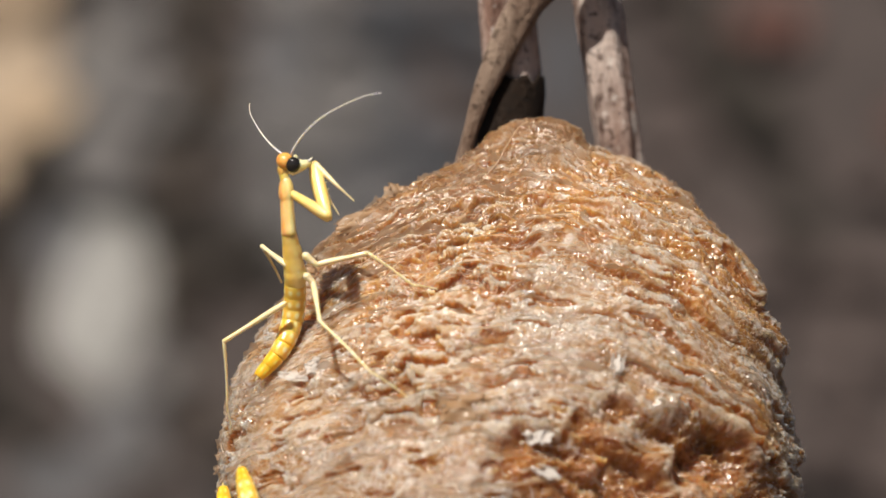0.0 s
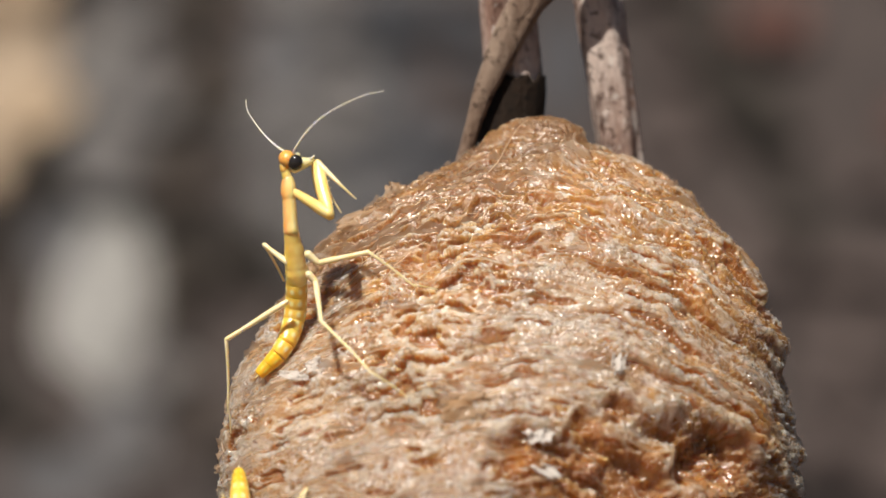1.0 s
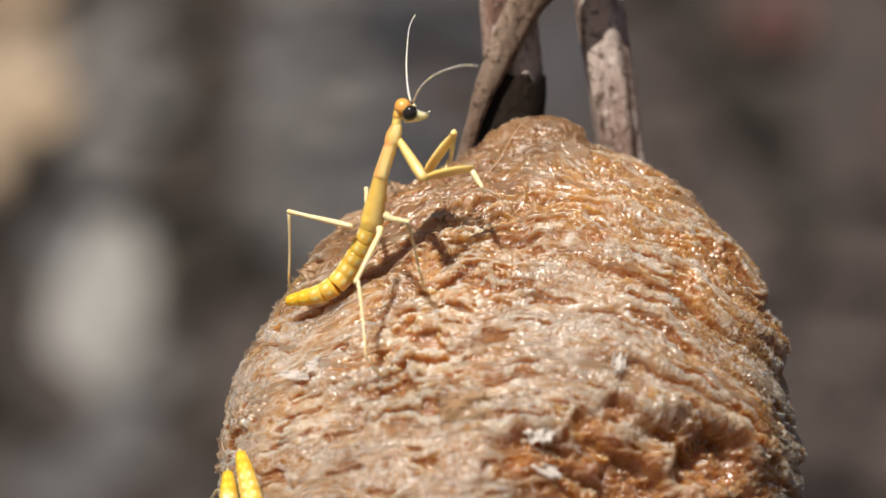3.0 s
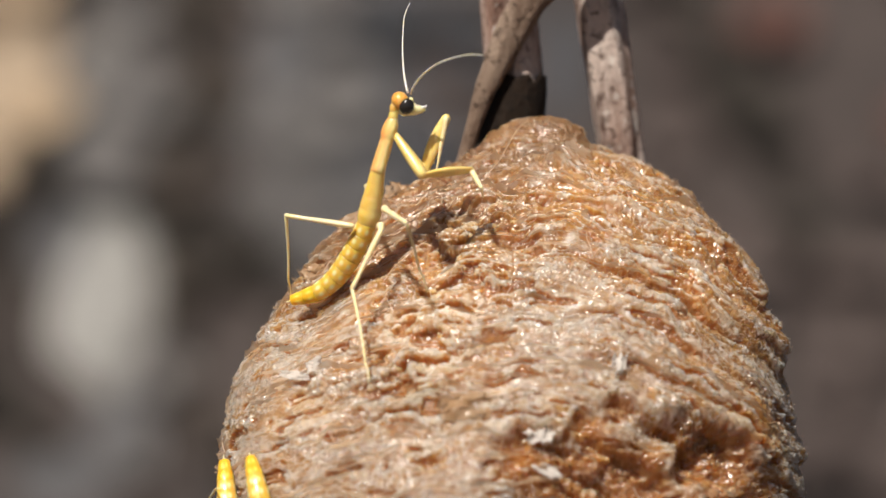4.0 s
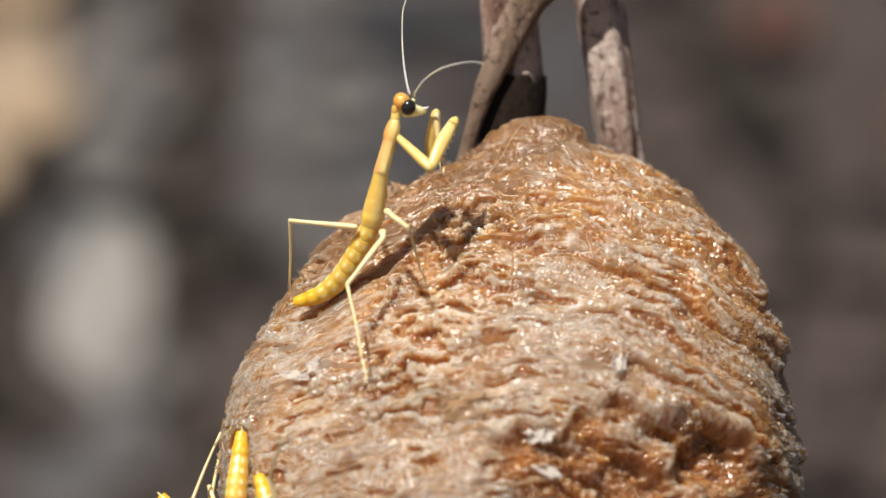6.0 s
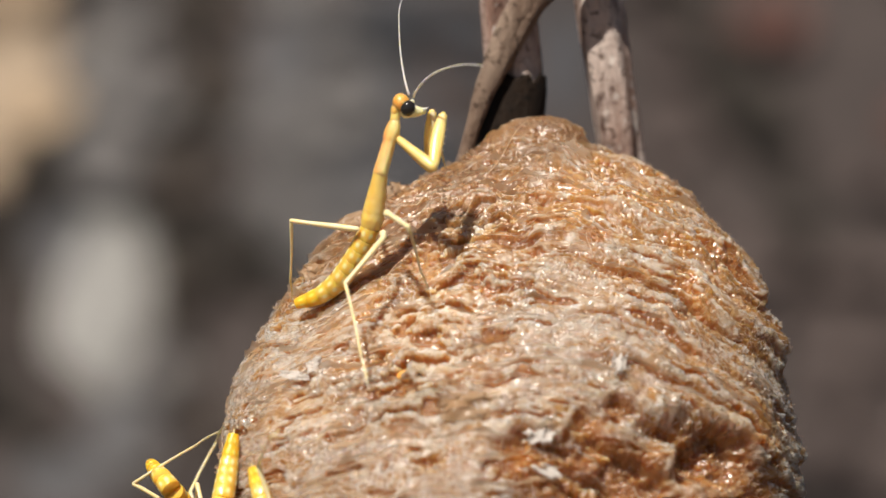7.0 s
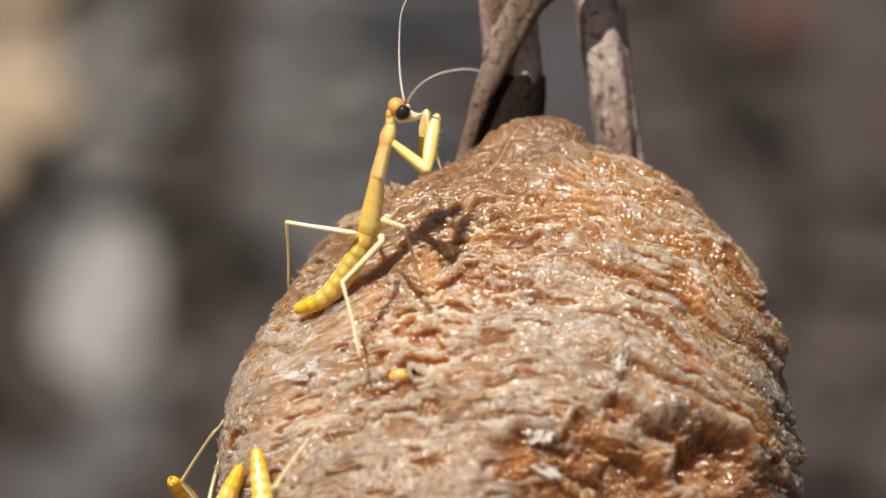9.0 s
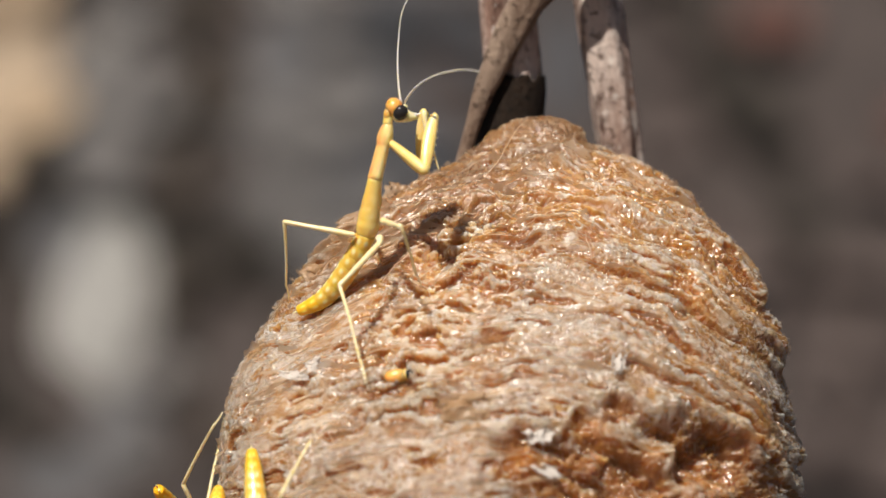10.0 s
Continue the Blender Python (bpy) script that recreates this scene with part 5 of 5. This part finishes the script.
    pose_at(6.8, [(722, 192), -6, (700, 215), (674, 305), (656, 402), (612, 482), (572, 520), (525, 538)],
            [(711, 250), (768, 298), (784, 203), (780, 262), (789, 300)], [(711, 250), (764, 298), (765, 200), (774, 258), (774, 305)],
            [(685, 378), (693, 382), (723, 402), (745, 480), (758, 515)], [(678, 414), (679, 421), (612, 502), (635, 600), (652, 678)],
            [(660, 375), (655, 367), (660, 425)], [(633, 406), (515, 391), (515, 500), (516, 530)], [(724, 168), (717, -6)], [(732, 172), (851, 117)])
    pose_at(7.0, [(722, 192), -6, (700, 215), (674, 305), (656, 402), (612, 482), (572, 520), (525, 538)],
            [(711, 250), (768, 298), (784, 203), (780, 262), (789, 300)], [(711, 250), (764, 298), (765, 200), (774, 258), (774, 305)],
            [(685, 378), (693, 382), (723, 402), (745, 480), (758, 515)], [(678, 414), (679, 421), (612, 502), (635, 600), (652, 678)],
            [(660, 375), (655, 367), (660, 425)], [(633, 406), (515, 391), (515, 500), (516, 530)], [(724, 168), (706, -6)], [(732, 172), (851, 117)])
    pose_at(7.5, [(727, 198), -9, (705, 220), (679, 312), (661, 408), (614, 488), (575, 525), (527, 540)],
            [(717, 255), (773, 303), (789, 207), (784, 266), (793, 303)], [(717, 255), (769, 303), (769, 201), (778, 262), (778, 308)],
            [(690, 388), (698, 392), (725, 405), (745, 480), (755, 510)], [(682, 420), (684, 427), (612, 507), (632, 600), (650, 678)],
            [(662, 380), (657, 372), (662, 430)], [(634, 412), (517, 393), (517, 502), (518, 532)], [(730, 176), (738, 0)], [(736, 180), (850, 122)])
    pose_at(8.0, [(726, 199), -9, (704, 221), (678, 313), (660, 409), (613, 489), (575, 526), (527, 541)],
            [(715, 256), (771, 303), (787, 207), (782, 266), (791, 303)], [(715, 256), (767, 303), (768, 200), (776, 262), (776, 308)],
            [(689, 389), (697, 393), (724, 405), (744, 480), (753, 508)], [(681, 420), (683, 427), (611, 506), (632, 599), (650, 677)],
            [(661, 381), (656, 373), (661, 430)], [(633, 412), (516, 393), (516, 502), (517, 532)], [(729, 177), (732, 0)], [(735, 181), (849, 123)])
    pose_at(8.5, [(720, 199), -9, (698, 221), (673, 314), (656, 410), (611, 490), (574, 528), (526, 545)],
            [(708, 256), (764, 303), (780, 206), (776, 266), (786, 303)], [(708, 256), (760, 303), (762, 199), (770, 262), (770, 308)],
            [(685, 390), (692, 393), (720, 404), (742, 480), (749, 504)], [(678, 420), (680, 427), (609, 503), (631, 597), (650, 676)],
            [(658, 382), (653, 374), (658, 430)], [(631, 413), (512, 393), (514, 501), (516, 532)], [(722, 179), (720, 0)], [(728, 181), (847, 124)])
    pose_at(9.0, [(713, 200), -9, (692, 222), (668, 315), (652, 412), (608, 490), (572, 530), (525, 548)],
            [(701, 257), (757, 303), (773, 206), (770, 264), (781, 302)], [(701, 257), (753, 303), (755, 199), (764, 262), (765, 308)],
            [(680, 390), (687, 393), (715, 403), (739, 480), (746, 502)], [(675, 420), (676, 428), (607, 500), (630, 595), (650, 675)],
            [(655, 383), (650, 375), (655, 430)], [(629, 414), (508, 394), (512, 502), (514, 532)], [(716, 180), (711, 2)], [(722, 181), (845, 125)])
    pose_at(9.5, [(709, 200), -9, (687, 222), (664, 317), (648, 415), (606, 491), (570, 531), (530, 550)],
            [(697, 257), (753, 303), (769, 205), (766, 264), (777, 302)], [(697, 257), (749, 303), (750, 198), (760, 262), (761, 308)],
            [(679, 392), (686, 394), (710, 402), (737, 485), (745, 507)], [(672, 422), (673, 430), (602, 505), (625, 595), (650, 675)],
            [(652, 385), (647, 377), (652, 430)], [(626, 416), (504, 393), (509, 505), (512, 532)], [(710, 181), (722, 2)], [(717, 182), (845, 126)])
    pose_at(10.0, [(709, 200), -9, (687, 222), (664, 317), (648, 415), (606, 491), (570, 531), (530, 550)],
            [(697, 257), (753, 303), (769, 205), (766, 264), (777, 302)], [(697, 257), (749, 303), (750, 198), (760, 262), (761, 308)],
            [(679, 392), (686, 394), (710, 402), (737, 485), (745, 507)], [(672, 422), (673, 430), (602, 505), (625, 595), (650, 675)],
            [(652, 385), (647, 377), (652, 430)], [(626, 416), (504, 393), (509, 505), (512, 532)], [(710, 181), (713, 2)], [(717, 182), (845, 126)])

    def drive(made, track):
        base = {t: dict((ob.name, m) for ob, m in parts)[made["thorax"].name].translation.copy() for t, parts in track}
        walk(made["root"], [(t, Matrix.Translation(base[t])) for t, _ in track])
        for i, (ob, _) in enumerate(track[0][1]):
            walk(ob, [(t, Matrix.Translation(-base[t]) @ parts[i][1]) for t, parts in track])

    def hang(made, tip, lean, body, leg=None, leg2=None):
        """A nymph head down: its tail at tip, its body going down at that lean; the hind legs' knee and foot may be given."""
        c, s = math.cos(radians(lean)), math.sin(radians(lean))

        def m(*pts):
            return [(tip[0] + x * c + y * s, tip[1] - x * s + y * c) for x, y in pts]
        spine = m((0, 392), (0, 364), (1, 272), (2, 178), (3, 115), (2, 55), (0, 0))
        near, far = m((10, 176), (18, 166)), m((-10, 176))
        k, f = leg or m((70, 95), (95, 200))
        near += [k, (k[0] + (f[0] - k[0]) * 0.72, k[1] + (f[1] - k[1]) * 0.72), f]
        k, f = leg2 or m((-50, 100), (-40, 210))
        far += [k, (k[0] + (f[0] - k[0]) * 0.72, k[1] + (f[1] - k[1]) * 0.72), f]
        pts = dict(spine=[spine[0], -88 + lean * 1.0] + spine[1:], fore_near=m((6, 330), (20, 395), (10, 300), (20, 345), (26, 375)),
                   fore_far=m((-6, 330), (-14, 395), (-8, 300), (-18, 345), (-24, 375)), mid_near=m((10, 214), (26, 222), (80, 190), (118, 250), (130, 285)),
                   hind_near=near, mid_far=m((-10, 214), (-50, 190), (-70, 270)), hind_far=far,
                   feeler_a=m((-6, 412), (-60, 560)), feeler_b=m((6, 412), (60, 560)))
        return stance(made, CLIMBER if made is hanger else DANGLER, pts, body)

    drive(climber, rows)
    drive(hanger, [(t, hang(hanger, tip, lean, -400)) for t, tip, lean in (
        (0, (398, 866), 0), (0.5, (398, 880), 0), (1.5, (394, 890), 0), (2.0, (395, 882), 0), (2.5, (401, 850), 0), (2.7, (402, 845), 0), (3.8, (404, 834), 2),
        (4.0, (397, 820), 2), (4.2, (405, 840), 0), (4.5, (402, 826), 0), (4.8, (404, 832), 0), (5.0, (401, 822), 0), (5.3, (406, 768), -1), (5.5, (412, 766), -2),
        (5.7, (423, 768), -3), (6.8, (412, 775), -12), (7.0, (413, 772), -11), (7.2, (415, 780), -10), (7.5, (418, 785), -10), (8.0, (418, 778), -6),
        (8.2, (428, 785), -4), (8.5, (458, 772), -8), (8.8, (468, 765), -8), (9.0, (425, 830), -25), (9.2, (397, 862), -20), (9.4, (387, 868), -10), (10, (388, 866), -10))])
    drive(neighbour, [(t, hang(neighbour, tip, lean, -470, leg)) for t, tip, lean, leg in (
        (0, (430, 832), 12, ((548, 900), (540, 930))), (0.5, (424, 838), 2, ((550, 880), (538, 910))), (0.8, (425, 838), 0, ((552, 871), (540, 900))),
        (1.0, (424, 836), 0, ((549, 860), (537, 890))), (1.5, (426, 832), 4, ((545, 856), (533, 886))), (2.0, (417, 822), 8, ((500, 890), (520, 930))),
        (2.5, (420, 806), 12, ((495, 884), (540, 930))), (2.7, (422, 803), 12, ((530, 876), (540, 900))), (3.8, (443, 816), 12, ((520, 910), (540, 950))),
        (4.5, (448, 808), 5, ((500, 905), (540, 950))), (4.8, (437, 804), 12, ((470, 890), (540, 950))), (5.0, (439, 808), 14, ((450, 850), (495, 820))),
        (5.3, (446, 820), 15, ((435, 778), (502, 749))), (5.5, (460, 834), 15, ((464, 795), (506, 753))), (5.7, (461, 850), 15, ((480, 850), (514, 757))),
        (6.8, (450, 832), 15, ((450, 797), (502, 756))), (7.5, (453, 840), 20, ((448, 808), (508, 744))), (8.0, (458, 838), 20, ((478, 797), (542, 734))),
        (8.2, (460, 852), 16, ((490, 810), (560, 734))), (8.5, (470, 900), 10, ((490, 870), (573, 731))), (8.8, (468, 890), 8, ((490, 870), (565, 735))),
        (9.0, (455, 802), 6, ((492, 855), (560, 760))), (9.4, (458, 806), 5, ((500, 868), (560, 770))), (10, (447, 802), 3, ((504, 868), (564, 758))))])
    drive(dangler, [(t, hang(dangler, tip, lean, -235, leg, leg2)) for t, tip, lean, leg, leg2 in (
        (0, (330, 960), 30, ((340, 950), (400, 900)), ((360, 970), (398, 900))), (3.8, (340, 930), 30, ((330, 890), (396, 858)), ((365, 960), (398, 880))),
        (4.2, (330, 930), 30, ((318, 882), (392, 850)), ((365, 950), (398, 870))), (4.5, (300, 930), 30, ((290, 884), (398, 792)), ((365, 940), (398, 860))),
        (4.8, (330, 940), 30, ((375, 850), (455, 745)), ((365, 930), (398, 860))), (5.0, (330, 940), 30, ((372, 846), (440, 765)), ((365, 920), (398, 850))),
        (5.3, (310, 920), 30, ((318, 890), (395, 745)), ((365, 920), (398, 800))), (5.7, (300, 900), 32, ((360, 905), (394, 755)), ((375, 905), (398, 750))),
        (6.8, (257, 826), 36, ((232, 862), (392, 770)), ((332, 882), (396, 760))), (7.0, (264, 818), 37, ((234, 858), (392, 760)), ((330, 878), (394, 755))),
        (7.2, (258, 812), 37, ((268, 803), (406, 703)), ((328, 880), (404, 717))), (7.5, (272, 809), 38, ((274, 803), (406, 706)), ((330, 868), (402, 733))),
        (8.0, (279, 817), 36, ((284, 818), (405, 706)), ((329, 876), (404, 718))), (8.2, (277, 820), 36, ((286, 822), (404, 714)), ((330, 880), (404, 725))),
        (8.5, (306, 864), 36, ((323, 853), (397, 741)), ((384, 890), (396, 782))), (8.8, (298, 850), 36, ((325, 853), (397, 741)), ((370, 890), (398, 790))),
        (9.0, (305, 850), 36, ((324, 852), (399, 741)), ((366, 890), (398, 770))), (9.2, (287, 845), 36, ((310, 845), (400, 728)), ((340, 888), (398, 745))),
        (9.4, (288, 852), 34, ((320, 850), (396, 728)), ((345, 890), (396, 745))), (10, (281, 866), 34, ((328, 855), (397, 728)), ((365, 890), (398, 740))))])
    walk(hatchling, [(t, seg(spot(lift(x, y, depth_of_case(715, 665) + d)), spot(lift(x + 10, y - 1, depth_of_case(715, 665) + d)))) for t, x, y, d in (
        (0, 735, 668, 50), (5.0, 735, 668, 44), (6.3, 728, 667, 24), (7.0, 724, 666, 16), (8.0, 718, 665, 12), (9.0, 711, 665, 9), (10.0, 704, 666, 7))])


motions()
